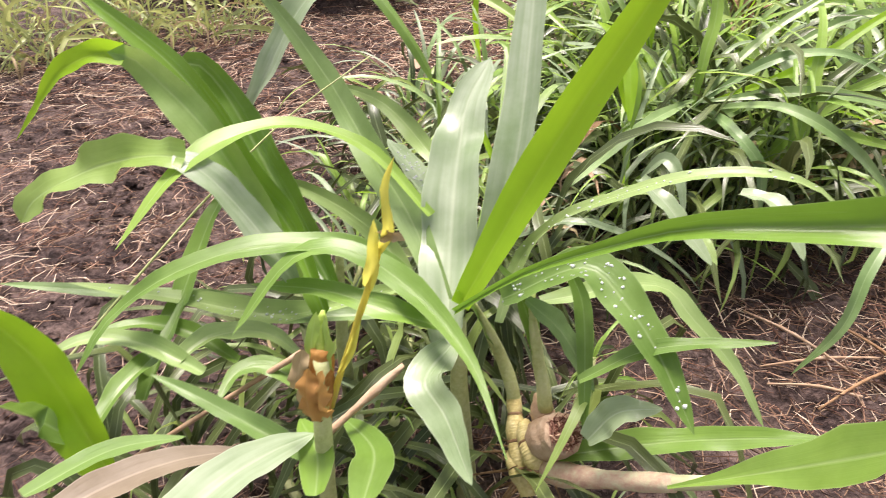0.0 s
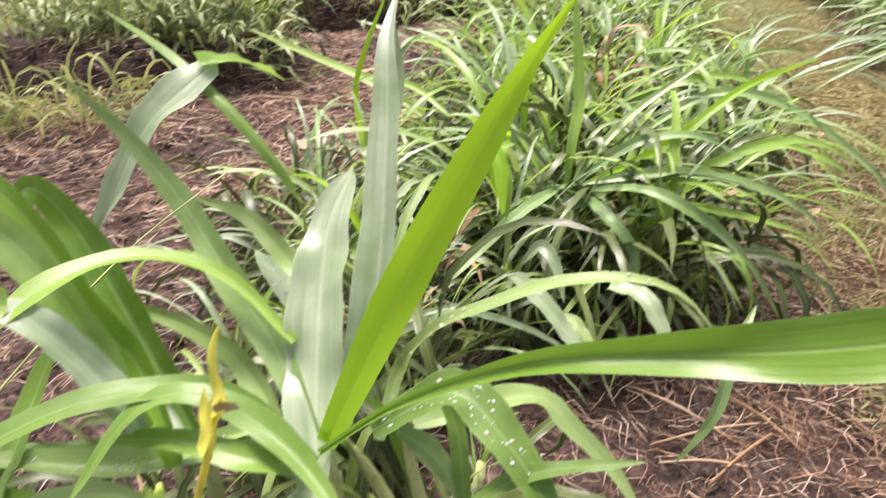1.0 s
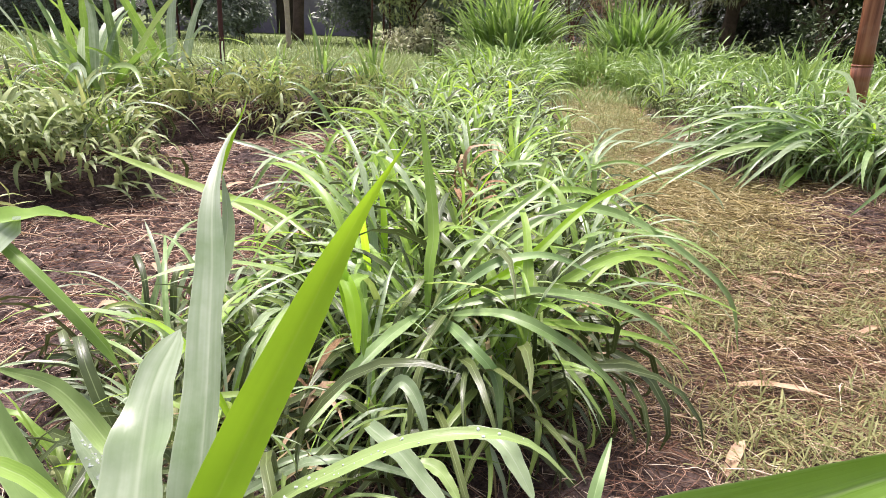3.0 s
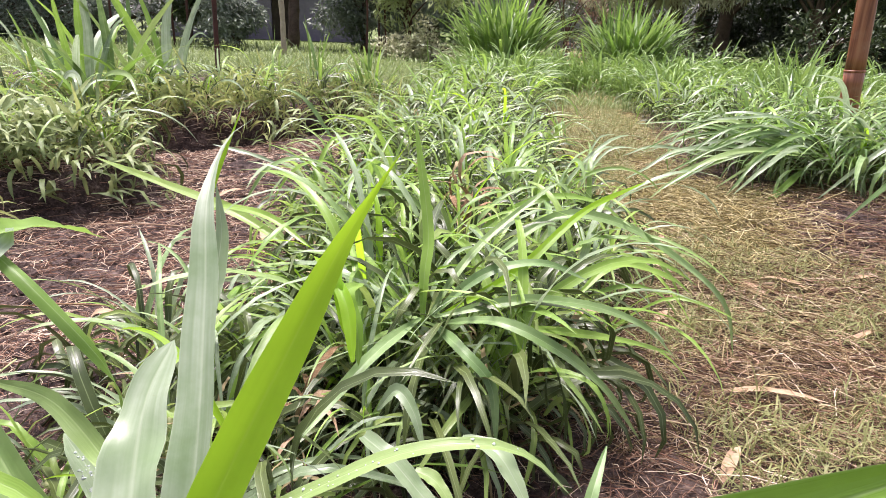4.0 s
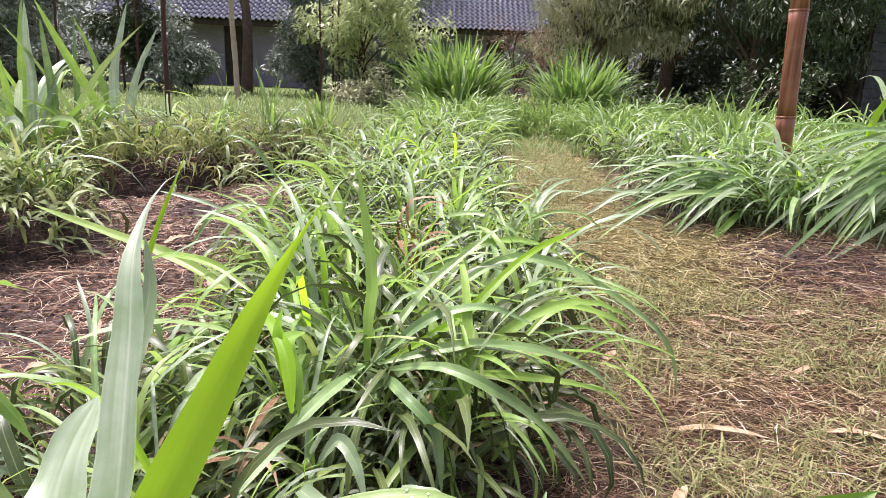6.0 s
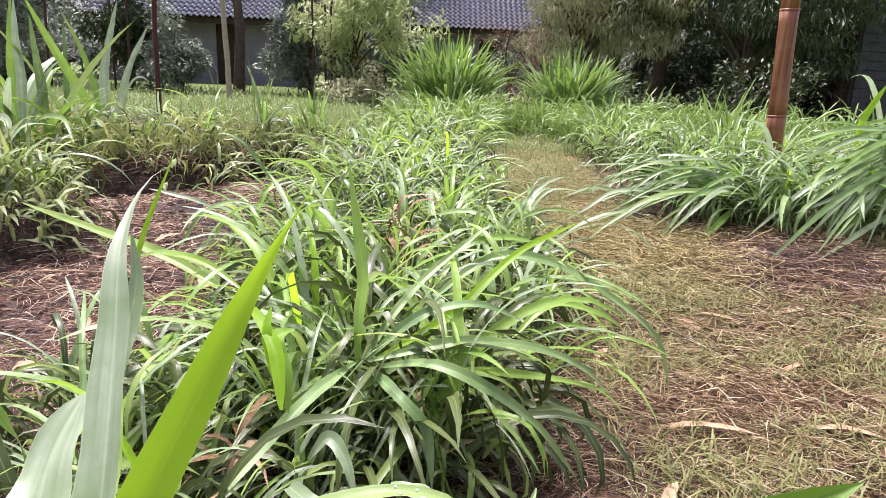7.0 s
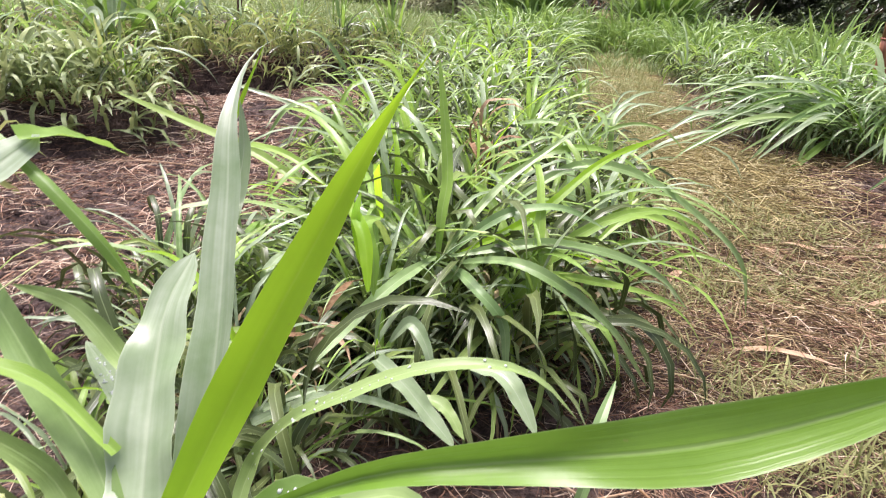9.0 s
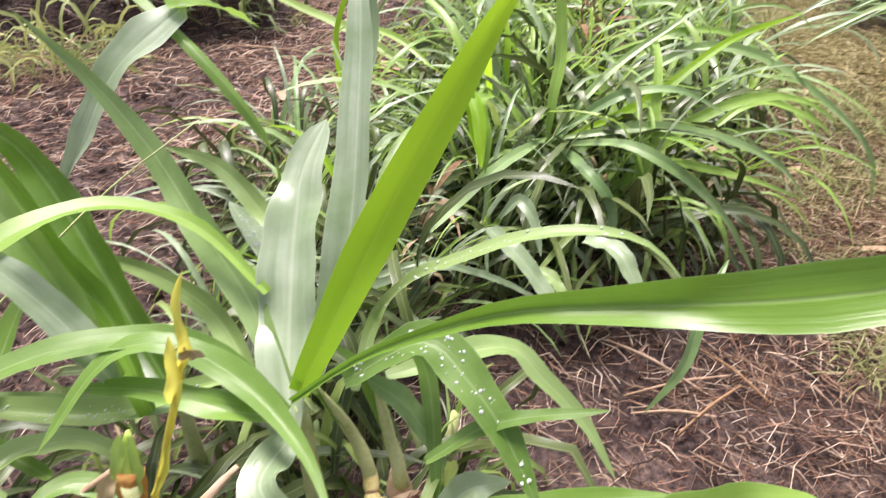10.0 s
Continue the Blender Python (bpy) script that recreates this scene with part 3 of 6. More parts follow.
blade(near_plant, leaf_blue, 0.020, UPWARD, (-0.149, 0.210, 0.270), (-0.081, 0.258, 0.271), (-0.051, 0.256, 0.252), (-0.016, 0.244, 0.226), (0.009, 0.227, 0.198))
blade(second_plant, leaf_silver_sheen, 0.018, UPWARD, (-0.114, 0.400, 0.280), (-0.090, 0.385, 0.271), (-0.070, 0.370, 0.259), (-0.042, 0.350, 0.240), base=0.7, tip=(4.0, 0.7))
blade(near_plant, leaf_blue, 0.016, UPWARD, (-0.191, 0.260, 0.200), (-0.191, 0.313, 0.230), (-0.158, 0.305, 0.281), (-0.113, 0.301, 0.316), (-0.068, 0.301, 0.339), (-0.024, 0.302, 0.347), (0.011, 0.305, 0.338), (0.040, 0.309, 0.307), drops=45)
blade(second_plant, leaf_silver_sheen, 0.017, UPWARD, (-0.034, 0.385, 0.291), (-0.014, 0.375, 0.295), (0.001, 0.360, 0.289), (0.018, 0.340, 0.267), base=0.6, tip=(4.0, 0.7))
blade(second_plant, leaf_blue, 0.011, UPWARD, (0.082, 0.397, 0.286), (0.064, 0.354, 0.262), (0.056, 0.330, 0.223), (0.034, 0.322, 0.173), base=0.12)
blade(near_plant, leaf_silver_sheen, 0.028, CAMWARD, (-0.192, 0.156, 0.259), (-0.193, 0.119, 0.262), (-0.172, 0.100, 0.258), (-0.142, 0.062, 0.260))
blade(near_plant, leaf_thin, 0.022, UPWARD, (-0.115, 0.159, 0.187), (-0.065, 0.179, 0.200), (-0.017, 0.184, 0.222), (0.034, 0.182, 0.247))
blade(fallen_cane, leaf_fresh, 0.040, UPWARD, (-0.048, 0.133, 0.221), (-0.006, 0.133, 0.255), (0.034, 0.122, 0.302), (0.053, 0.105, 0.343), (0.066, 0.084, 0.360), base=0.06, neck=0.5)
blade(low_plant, leaf_lime, 0.044, CAMWARD, (-0.333, 0.007, 0.241), (-0.361, 0.017, 0.272), (-0.382, 0.020, 0.299), (-0.415, 0.017, 0.325), wave=0.06)
blade(low_plant, leaf_wax_sheen, 0.032, UPWARD, (-0.258, -0.030, 0.273), (-0.256, 0.015, 0.262), (-0.250, 0.043, 0.255), (-0.242, 0.072, 0.243), wave=0.06)
blade(low_plant, leaf_pinkish, 0.022, UPWARD, (-0.314, -0.044, 0.271), (-0.304, -0.009, 0.264), (-0.291, 0.020, 0.255), (-0.271, 0.047, 0.243), wave=0.06)
blade(low_plant, leaf_deep, 0.015, UPWARD, (-0.329, -0.036, 0.274), (-0.323, 0.008, 0.261), (-0.304, 0.038, 0.248), wave=0.06)
blade(left_plant, leaf_deep, 0.015, UPWARD, (-0.238, 0.067, 0.224), (-0.282, 0.064, 0.241), (-0.313, 0.060, 0.255), (-0.343, 0.057, 0.264), fold=0.5)
blade(left_plant, leaf_thin, 0.020, CAMWARD, (-0.368, 0.065, 0.224), (-0.386, 0.130, 0.256), (-0.397, 0.191, 0.294), (-0.396, 0.237, 0.313), fold=0.5)
blade(near_plant, leaf_thin, 0.012, UPWARD, (-0.285, 0.355, 0.290), (-0.283, 0.345, 0.353), (-0.324, 0.342, 0.415), (-0.408, 0.381, 0.455), (-0.510, 0.438, 0.477))
blade(near_plant, leaf_blue, 0.018, CAMWARD, (-0.254, 0.291, 0.311), (-0.328, 0.341, 0.334), (-0.388, 0.356, 0.340))
blade(near_plant, leaf_silver_sheen, 0.024, UPWARD, (-0.245, 0.276, 0.283), (-0.284, 0.312, 0.289), (-0.340, 0.362, 0.293), drops=70)
blade(left_plant, leaf_arch, 0.032, CAMWARD, (-0.281, 0.151, 0.260), (-0.331, 0.190, 0.295), (-0.369, 0.203, 0.316), (-0.454, 0.244, 0.371), (-0.584, 0.272, 0.424), fold=0.5)
blade(near_plant, leaf_fresh, 0.016, CAMWARD, (-0.196, 0.222, 0.307), (-0.214, 0.316, 0.322), (-0.241, 0.402, 0.374), (-0.262, 0.418, 0.377))
blade(near_plant, leaf_blue, 0.020, CAMWARD, (-0.212, 0.169, 0.266), (-0.288, 0.236, 0.276), (-0.369, 0.258, 0.287), (-0.412, 0.249, 0.284))
blade(near_plant, leaf_thin, 0.020, UPWARD, (-0.197, 0.162, 0.267), (-0.224, 0.147, 0.281), (-0.275, 0.147, 0.284), (-0.331, 0.141, 0.277))
blade(near_plant, leaf_blue, 0.018, UPWARD, (-0.155, 0.192, 0.282), (-0.128, 0.193, 0.261), (-0.101, 0.181, 0.231))
blade(second_plant, leaf_blue, 0.014, UPWARD, (-0.073, 0.420, 0.234), (-0.054, 0.410, 0.232), (-0.035, 0.390, 0.217), base=0.6)
blade(near_plant, leaf_silver_sheen, 0.022, UPWARD, (-0.098, 0.152, 0.218), (-0.084, 0.161, 0.239), (-0.059, 0.169, 0.245))
blade(low_plant, leaf_thin, 0.026, UPWARD, (-0.192, 0.037, 0.247), (-0.209, 0.081, 0.233), (-0.242, 0.103, 0.225), wave=0.06)
blade(low_plant, leaf_thin, 0.022, UPWARD, (-0.218, 0.035, 0.245), (-0.234, 0.061, 0.243), (-0.261, 0.084, 0.235), wave=0.06)
blade(left_plant, leaf_blue, 0.018, UPWARD, (-0.348, 0.075, 0.252), (-0.340, 0.108, 0.254), (-0.314, 0.128, 0.250), (-0.281, 0.126, 0.239), fold=0.5)
blade(left_plant, leaf_thin, 0.017, CAMWARD, (-0.360, 0.017, 0.241), (-0.364, 0.050, 0.249), (-0.368, 0.091, 0.251), (-0.379, 0.129, 0.263), fold=0.5)
blade(left_plant, leaf_blue, 0.016, UPWARD, (-0.326, 0.080, 0.251), (-0.369, 0.080, 0.259), (-0.399, 0.066, 0.265), (-0.414, 0.038, 0.264), fold=0.5)
blade(near_plant, leaf_thin, 0.015, UPWARD, (-0.257, 0.098, 0.243), (-0.290, 0.100, 0.253), (-0.305, 0.087, 0.254), (-0.304, 0.062, 0.249))
blade(left_plant, leaf_thin, 0.014, UPWARD, (-0.323, 0.107, 0.239), (-0.366, 0.110, 0.249), (-0.399, 0.095, 0.254), (-0.418, 0.066, 0.254), fold=0.5)
blade(low_plant, leaf_thin, 0.022, UPWARD, (-0.366, -0.011, 0.294), (-0.368, 0.002, 0.271), (-0.353, 0.012, 0.246), wave=0.06)
blade(second_plant, leaf_fresh, 0.016, SKYWARD, (-0.088, 0.670, 0.256), (-0.088, 0.690, 0.314), (-0.087, 0.720, 0.363), (-0.111, 0.780, 0.488), base=0.2)
blade(second_plant, leaf_lime, 0.016, SKYWARD, (-0.141, 0.500, 0.292), (-0.154, 0.540, 0.332), (-0.179, 0.580, 0.352), (-0.206, 0.620, 0.355), base=0.2)
blade(second_plant, leaf_blue, 0.012, SKYWARD, (-0.087, 0.670, 0.256), (-0.029, 0.750, 0.325), (0.038, 0.800, 0.376), (0.080, 0.820, 0.404), (0.097, 0.820, 0.389), base=0.2)
blade(second_plant, leaf_lime, 0.015, SKYWARD, (-0.073, 0.670, 0.264), (0.025, 0.760, 0.292), (0.123, 0.850, 0.357), (0.233, 0.950, 0.385), base=0.2)
blade(second_plant, leaf_blue, 0.016, SKYWARD, (-0.080, 0.670, 0.264), (0.022, 0.680, 0.287), (0.115, 0.700, 0.279), (0.194, 0.720, 0.244), (0.246, 0.740, 0.191), base=0.2)
blade(second_plant, leaf_blue, 0.016, SKYWARD, (-0.073, 0.670, 0.257), (0.000, 0.620, 0.287), (0.064, 0.600, 0.268), (0.128, 0.620, 0.210), (0.183, 0.640, 0.131), base=0.2)
blade(second_plant, leaf_blue, 0.019, SKYWARD, (-0.029, 0.900, 0.237), (0.094, 0.950, 0.319), (0.203, 0.950, 0.314), (0.311, 0.950, 0.251), (0.385, 0.950, 0.184), (0.413, 0.950, 0.092), base=0.2)
blade(second_plant, leaf_blue, 0.017, SKYWARD, (-0.089, 0.660, 0.268), (-0.124, 0.600, 0.261), (-0.155, 0.540, 0.246), (-0.185, 0.460, 0.228), base=0.2)
blade(second_plant, leaf_silver_sheen, 0.015, SKYWARD, (-0.122, 0.530, 0.221), (-0.102, 0.530, 0.246), (-0.083, 0.510, 0.235), (-0.070, 0.490, 0.205), base=0.2)
blade(second_plant, leaf_fresh, 0.018, SKYWARD, (-0.148, 0.600, 0.333), (-0.158, 0.560, 0.337), (-0.144, 0.540, 0.309), (-0.141, 0.530, 0.271), base=0.2)
blade(second_plant, leaf_blue, 0.015, SKYWARD, (-0.081, 0.680, 0.260), (-0.014, 0.700, 0.314), (0.057, 0.720, 0.324), (0.120, 0.740, 0.296), base=0.2)
blade(second_plant, leaf_blue, 0.016, SKYWARD, (-0.073, 0.670, 0.257), (-0.036, 0.600, 0.257), (-0.004, 0.580, 0.228), (0.005, 0.560, 0.165), base=0.2)
blade(second_plant, leaf_blue, 0.015, SKYWARD, (-0.096, 1.100, 0.247), (-0.159, 1.100, 0.309), (-0.242, 1.100, 0.285), (-0.325, 1.050, 0.168), base=0.2)
blade(second_plant, leaf_soft, 0.027, SKYWARD, (-0.376, 1.200, 0.146), (-0.559, 1.300, 0.207), (-0.762, 1.400, 0.238), (-0.970, 1.500, 0.270), base=0.2)
blade(second_plant, leaf_fresh, 0.016, SKYWARD, (0.116, 0.800, 0.247), (0.178, 0.850, 0.282), (0.264, 0.880, 0.256), (0.309, 0.900, 0.222), base=0.2)
blade(second_plant, leaf_fresh, 0.013, SKYWARD, (0.003, 0.700, 0.246), (0.158, 0.750, 0.212), (0.261, 0.800, 0.169), base=0.2)
blade(right_plant, leaf_blue, 0.027, SKYWARD, (1.271, 2.500, 0.193), (0.921, 2.420, 0.195), (0.701, 2.350, 0.094), (0.601, 2.300, 0.028), base=0.2)
blade(right_plant, leaf_blue, 0.019, SKYWARD, (1.273, 2.500, 0.181), (1.029, 2.420, 0.188), (0.952, 2.380, 0.096), (0.917, 2.360, 0.060), base=0.2)
blade(right_plant, leaf_thin, 0.027, SKYWARD, (1.244, 2.500, 0.146), (1.081, 2.350, 0.065), (0.916, 2.200, -0.015), base=0.2)
blade(right_plant, leaf_thin, 0.022, SKYWARD, (1.258, 2.500, 0.204), (1.078, 2.500, 0.229), (0.998, 2.500, 0.253), base=0.2)
blade(right_plant, leaf_silver_sheen, 0.019, SKYWARD, (0.923, 2.700, 0.128), (0.704, 2.650, 0.170), (0.560, 2.600, 0.134), base=0.2)
blade(right_plant, leaf_silver_sheen, 0.022, SKYWARD, (1.071, 2.600, 0.168), (0.764, 2.500, 0.186), (0.617, 2.450, 0.114), (0.535, 2.400, 0.082), base=0.2)
blade(corner_plant, leaf_blue, 0.027, SKYWARD, (1.824, 2.400, 0.475), (1.640, 2.350, 0.456), (1.415, 2.300, 0.384), (1.279, 2.250, 0.345), base=0.2)
blade(corner_plant, leaf_blue, 0.027, SKYWARD, (1.839, 2.400, 0.409), (1.624, 2.300, 0.371), (1.375, 2.200, 0.230), (1.290, 2.150, 0.168), (1.298, 2.150, 0.035), base=0.2)
blade(corner_plant, leaf_silver_sheen, 0.022, SKYWARD, (1.857, 2.400, 0.328), (1.639, 2.300, 0.302), (1.407, 2.200, 0.221), (1.269, 2.150, 0.182), base=0.2)
blade(corner_plant, leaf_silver_sheen, 0.022, SKYWARD, (1.809, 2.300, 0.215), (1.604, 2.200, 0.148), (1.429, 2.100, 0.087), (1.292, 2.000, 0.057), base=0.2)
blade(corner_plant, leaf_blue, 0.020, SKYWARD, (1.698, 2.400, 0.258), (1.570, 2.350, 0.219), (1.526, 2.300, 0.133), (1.592, 2.300, 0.003), base=0.2)
blade(corner_plant, leaf_lime, 0.030, SKYWARD, (1.603, 2.400, 0.404), (1.616, 2.400, 0.499), (1.682, 2.400, 0.634), base=0.2)
blade(corner_plant, leaf_thin, 0.024, SKYWARD, (1.889, 2.500, 0.513), (1.642, 2.450, 0.475), (1.412, 2.400, 0.393), base=0.2)
blade(tall_shoot, leaf_fresh, 0.052, CAMWARD, (-1.661, 3.510, 0.166), (-1.789, 3.450, 0.449), (-1.877, 3.390, 0.667), (-1.959, 3.330, 0.896), base=0.2)
blade(tall_shoot, leaf_wax_sheen, 0.056, CAMWARD, (-1.673, 3.510, 0.165), (-1.693, 3.510, 0.407), (-1.682, 3.530, 0.609), (-1.619, 3.570, 0.907), base=0.2)
blade(tall_shoot, leaf_wax_sheen, 0.05, CAMWARD, (-1.643, 3.510, 0.166), (-1.611, 3.510, 0.411), (-1.543, 3.510, 0.600), (-1.444, 3.510, 0.791), base=0.2)
blade(tall_shoot, leaf_fresh, 0.034, CAMWARD, (-1.689, 3.510, 0.186), (-1.773, 3.570, 0.461), (-1.858, 3.630, 0.662), (-1.940, 3.630, 0.848), base=0.2)
blade(tall_shoot, leaf_silver_sheen, 0.029, CAMWARD, (-1.641, 3.510, 0.188), (-1.558, 3.450, 0.443), (-1.463, 3.390, 0.532), (-1.408, 3.390, 0.506), base=0.2)
blade(left_shoot, leaf_wax_sheen, 0.055, CAMWARD, (-1.956, 3.190, 0.195), (-1.926, 3.190, 0.490), (-1.931, 3.190, 0.670), (-1.922, 3.190, 0.870), base=0.2)
blade(left_shoot, leaf_blue, 0.051, CAMWARD, (-1.863, 3.240, 0.179), (-1.861, 3.240, 0.438), (-1.878, 3.240, 0.648), (-1.886, 3.240, 0.801), base=0.2)
blade(left_shoot, leaf_fresh, 0.046, CAMWARD, (-2.013, 3.190, 0.179), (-2.017, 3.130, 0.487), (-2.013, 3.070, 0.710), base=0.2)
blade(left_shoot, leaf_fresh, 0.041, CAMWARD, (-1.949, 3.190, 0.209), (-1.998, 3.240, 0.539), (-1.986, 3.240, 0.721), (-1.994, 3.300, 0.904), base=0.2)
blade(left_shoot, leaf_silver_sheen, 0.034, CAMWARD, (-1.923, 3.190, 0.250), (-1.839, 3.240, 0.519), (-1.795, 3.300, 0.600), base=0.2)
blade(left_shoot, leaf_blue, 0.041, CAMWARD, (-1.955, 3.190, 0.208), (-1.944, 3.070, 0.364), (-1.953, 2.950, 0.492), base=0.2)
blade(left_shoot, leaf_blue, 0.032, CAMWARD, (-1.956, 3.190, 0.195), (-1.792, 3.070, 0.331), (-1.624, 2.950, 0.345), (-1.523, 2.830, 0.248), base=0.2)
blade(left_shoot, leaf_silver_sheen, 0.041, CAMWARD, (-1.910, 2.830, 0.246), (-1.761, 2.710, 0.356), (-1.650, 2.600, 0.345), (-1.642, 2.540, 0.208), base=0.2)
blade(second_plant, leaf_silver_sheen, 0.015, SKYWARD, (-0.571, 1.700, 0.229), (-0.660, 1.700, 0.257), (-0.758, 1.720, 0.272), base=0.2)
blade(second_plant, leaf_blue, 0.012, SKYWARD, (-0.495, 1.200, 0.244), (-0.436, 1.200, 0.326), (-0.369, 1.200, 0.348), (-0.305, 1.200, 0.324), base=0.2)
blade(second_plant, leaf_blue, 0.012, SKYWARD, (-0.394, 1.600, 0.317), (-0.461, 1.600, 0.414), (-0.516, 1.600, 0.440), (-0.538, 1.600, 0.425), base=0.2)
blade(second_plant, leaf_lime, 0.014, SKYWARD, (-0.152, 0.560, 0.279), (-0.160, 0.550, 0.321), (-0.167, 0.560, 0.347), (-0.166, 0.580, 0.367), base=0.2)
blade(second_plant, leaf_fresh, 0.016, SKYWARD, (-0.310, 1.000, 0.235), (-0.391, 1.050, 0.268), (-0.488, 1.100, 0.271), (-0.563, 1.150, 0.233), base=0.2)
blade(second_plant, leaf_lime, 0.012, SKYWARD, (-0.472, 1.000, 0.148), (-0.487, 1.000, 0.249), (-0.483, 1.020, 0.313), (-0.428, 1.050, 0.463), base=0.2)
blade(left_plant, leaf_blue, 0.021, UPWARD, (-0.247, 0.218, 0.222), (-0.327, 0.175, 0.226), (-0.404, 0.142, 0.243), (-0.511, 0.087, 0.261), fold=0.4)
# end of named leaves


# ---- scattered blades ----
def shape_library(count, seed, droop=(0.6, 1.9), width=0.045, n=9, cols=3, fold=0.35, mess=0.0):
    """Unit-length blades that rise from the origin and arch over towards +x; mess kinks, sways and tips them over."""
    rng = np.random.default_rng(seed)
    shapes = []
    for k in range(count):
        a0 = rng.uniform(1.0, 1.45)
        bend = droop[0] + (droop[1] - droop[0]) * k / max(1, count - 1)
        pts, ang, p = [(0, 0, 0)], a0, np.zeros(3)
        sway = rng.uniform(-0.3, 0.3) + mess * rng.normal(0, 0.5)
        kink, drop = rng.uniform(0.3, 0.75), mess * max(0.0, rng.normal(0.2, 0.9))
        for i in range(8):
            s = (i + 0.5) / 8
            ang = a0 - bend * s ** 1.5 * 1.6 - (drop if s > kink else 0)
            p = p + np.array((math.cos(ang), sway * s * 0.8 + mess * 0.12 * math.sin(7 * s + k), math.sin(ang))) / 8
            pts.append(tuple(p))
        shapes.append(blade_geometry(pts, width * rng.uniform(0.8, 1.2), (-0.6, mess * rng.normal(0, 0.7), 0.8), n, fold, 0.1 + 0.25 * mess, 0.5, int(rng.integers(1e6)), cols))
    return shapes


ARCHED = shape_library(28, 3, (0.4, 2.0), 0.038, 11, 5, mess=0.45)
CURLED = shape_library(20, 9, (0.8, 2.6), 0.055, 7, 3, mess=0.8)
UPRIGHT = shape_library(8, 5, (0.1, 1.1), 0.05, 9, 3)
ARCH_MESH = {}


def arch_mesh(k, material):
    key = (k, material.name)
    if key not in ARCH_MESH:
        v, f, uv = ARCHED[k]
        ARCH_MESH[key] = mesh_from("leaf", v, f, uv)
        ARCH_MESH[key].materials.append(material)
    return ARCH_MESH[key]


def placed(at, yaw, tilt, size):
    return Matrix.Translation(at) @ Euler((0, 0, yaw)).to_matrix().to_4x4() @ Euler((0, tilt, 0)).to_matrix().to_4x4() @ Matrix.Scale(size, 4)


def tussock_leaves(plant, rng, count, spread, size, mats, crown=(0.08, 0.26), per=13, dry=0.2):
    """Shoots that lean out of a tussock, each a short stem with its fan of blades in two ranks; every blade is an object."""
    for k in range(max(1, count // per)):
        r, a = math.sqrt(rng.random()), rng.uniform(0, 2 * math.pi)
        x, y = spread[0] * r * math.cos(a), spread[1] * r * math.sin(a)
        z = ground_height(plant.location.x + x, plant.location.y + y) - plant.location.z
        h = rng.uniform(*crown) * (1.15 - 0.5 * r)
        out = 0.5 * h * r
        foot, top = np.array((x, y, z - 0.02)), np.array((x + out * math.cos(a) + rng.normal(0, 0.02), y + out * math.sin(a) + rng.normal(0, 0.02), z + h))
        v, f = tube_geometry([foot, foot * 0.45 + top * 0.55 + (0, 0, 0.01), top], [0.008, 0.006, 0.004], 7, 5, 0.05, k)
        part_mesh("stem", mesh_from("stem", v, f), stem_mat, plant)
        plane = rng.uniform(0, math.pi)
        for i in range(per):
            s = i / (per - 1)
            yaw = plane + (math.pi if i % 2 else 0) + rng.normal(0, 0.55)
            if rng.random() < 0.45 * r:
                yaw = a + rng.normal(0, 0.6)
            at = foot + (top - foot) * (0.35 + 0.65 * s)
            big = rng.uniform(*size) * (0.75 + 0.5 * math.sin(math.pi * min(1, s + 0.15)))
            if plant.location.y + at[1] + big * math.sin(yaw) < 0.45:
                big *= 0.5
            shape = int(np.clip(27 * (1 - 0.55 * s) * rng.uniform(0.3, 1.0), 0, 27))
            if s < 0.25 and dry:
                big *= 0.6
            m = placed(at, yaw, rng.uniform(-0.15, 0.75) * (1.15 - s), big) @ Matrix.Diagonal((1, rng.uniform(0.55, 1.4), 1, 1))
            mat = leaf_dry if s < 0.25 and rng.random() < dry else (leaf_lime if s > 0.85 and rng.random() < 0.15 else mats[int(rng.integers(len(mats)))])
            part_mesh("leaf", arch_mesh(shape, mat), None, plant, m=m)
    # inner blades, coloured dark to give the tussock its shaded gaps
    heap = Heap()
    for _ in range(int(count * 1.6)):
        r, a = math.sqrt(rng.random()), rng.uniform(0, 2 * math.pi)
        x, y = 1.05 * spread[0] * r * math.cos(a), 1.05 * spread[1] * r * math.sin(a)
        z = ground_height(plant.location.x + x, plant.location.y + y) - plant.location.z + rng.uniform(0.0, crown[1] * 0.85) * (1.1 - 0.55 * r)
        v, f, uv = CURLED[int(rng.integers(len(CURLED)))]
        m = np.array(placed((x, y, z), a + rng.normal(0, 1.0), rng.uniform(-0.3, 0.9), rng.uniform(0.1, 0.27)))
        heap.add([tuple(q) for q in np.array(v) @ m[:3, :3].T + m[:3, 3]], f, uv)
    tagged(part_mesh("undergrowth", heap.mesh("undergrowth"), shaded_inner_leaf, plant), "short curled inner blades, coloured as in shade", kind="stuff")
    for name, material, n, low, high, big in (("short_foliage", clump_leaf, int(count * 0.4), 0.4, 1.05, (0.08, 0.18)), ("dry_foliage", leaf_dry, int(count * dry * 0.5), 0.1, 0.8, (0.05, 0.14))):
        heap = Heap()
        for _ in range(n):
            r, a = math.sqrt(rng.random()) * (1.0 if material == clump_leaf else 0.7), rng.uniform(0, 2 * math.pi)
            x, y = 1.1 * spread[0] * r * math.cos(a), 1.1 * spread[1] * r * math.sin(a)
            z = ground_height(plant.location.x + x, plant.location.y + y) - plant.location.z + rng.uniform(low, high) * crown[1] * (1.05 - 0.6 * r)
            v, f, uv = CURLED[int(rng.integers(len(CURLED)))]
            m = np.array(placed((x, y, z), a + rng.normal(0, 1.2), rng.uniform(-0.3, 0.9), rng.uniform(*big)))
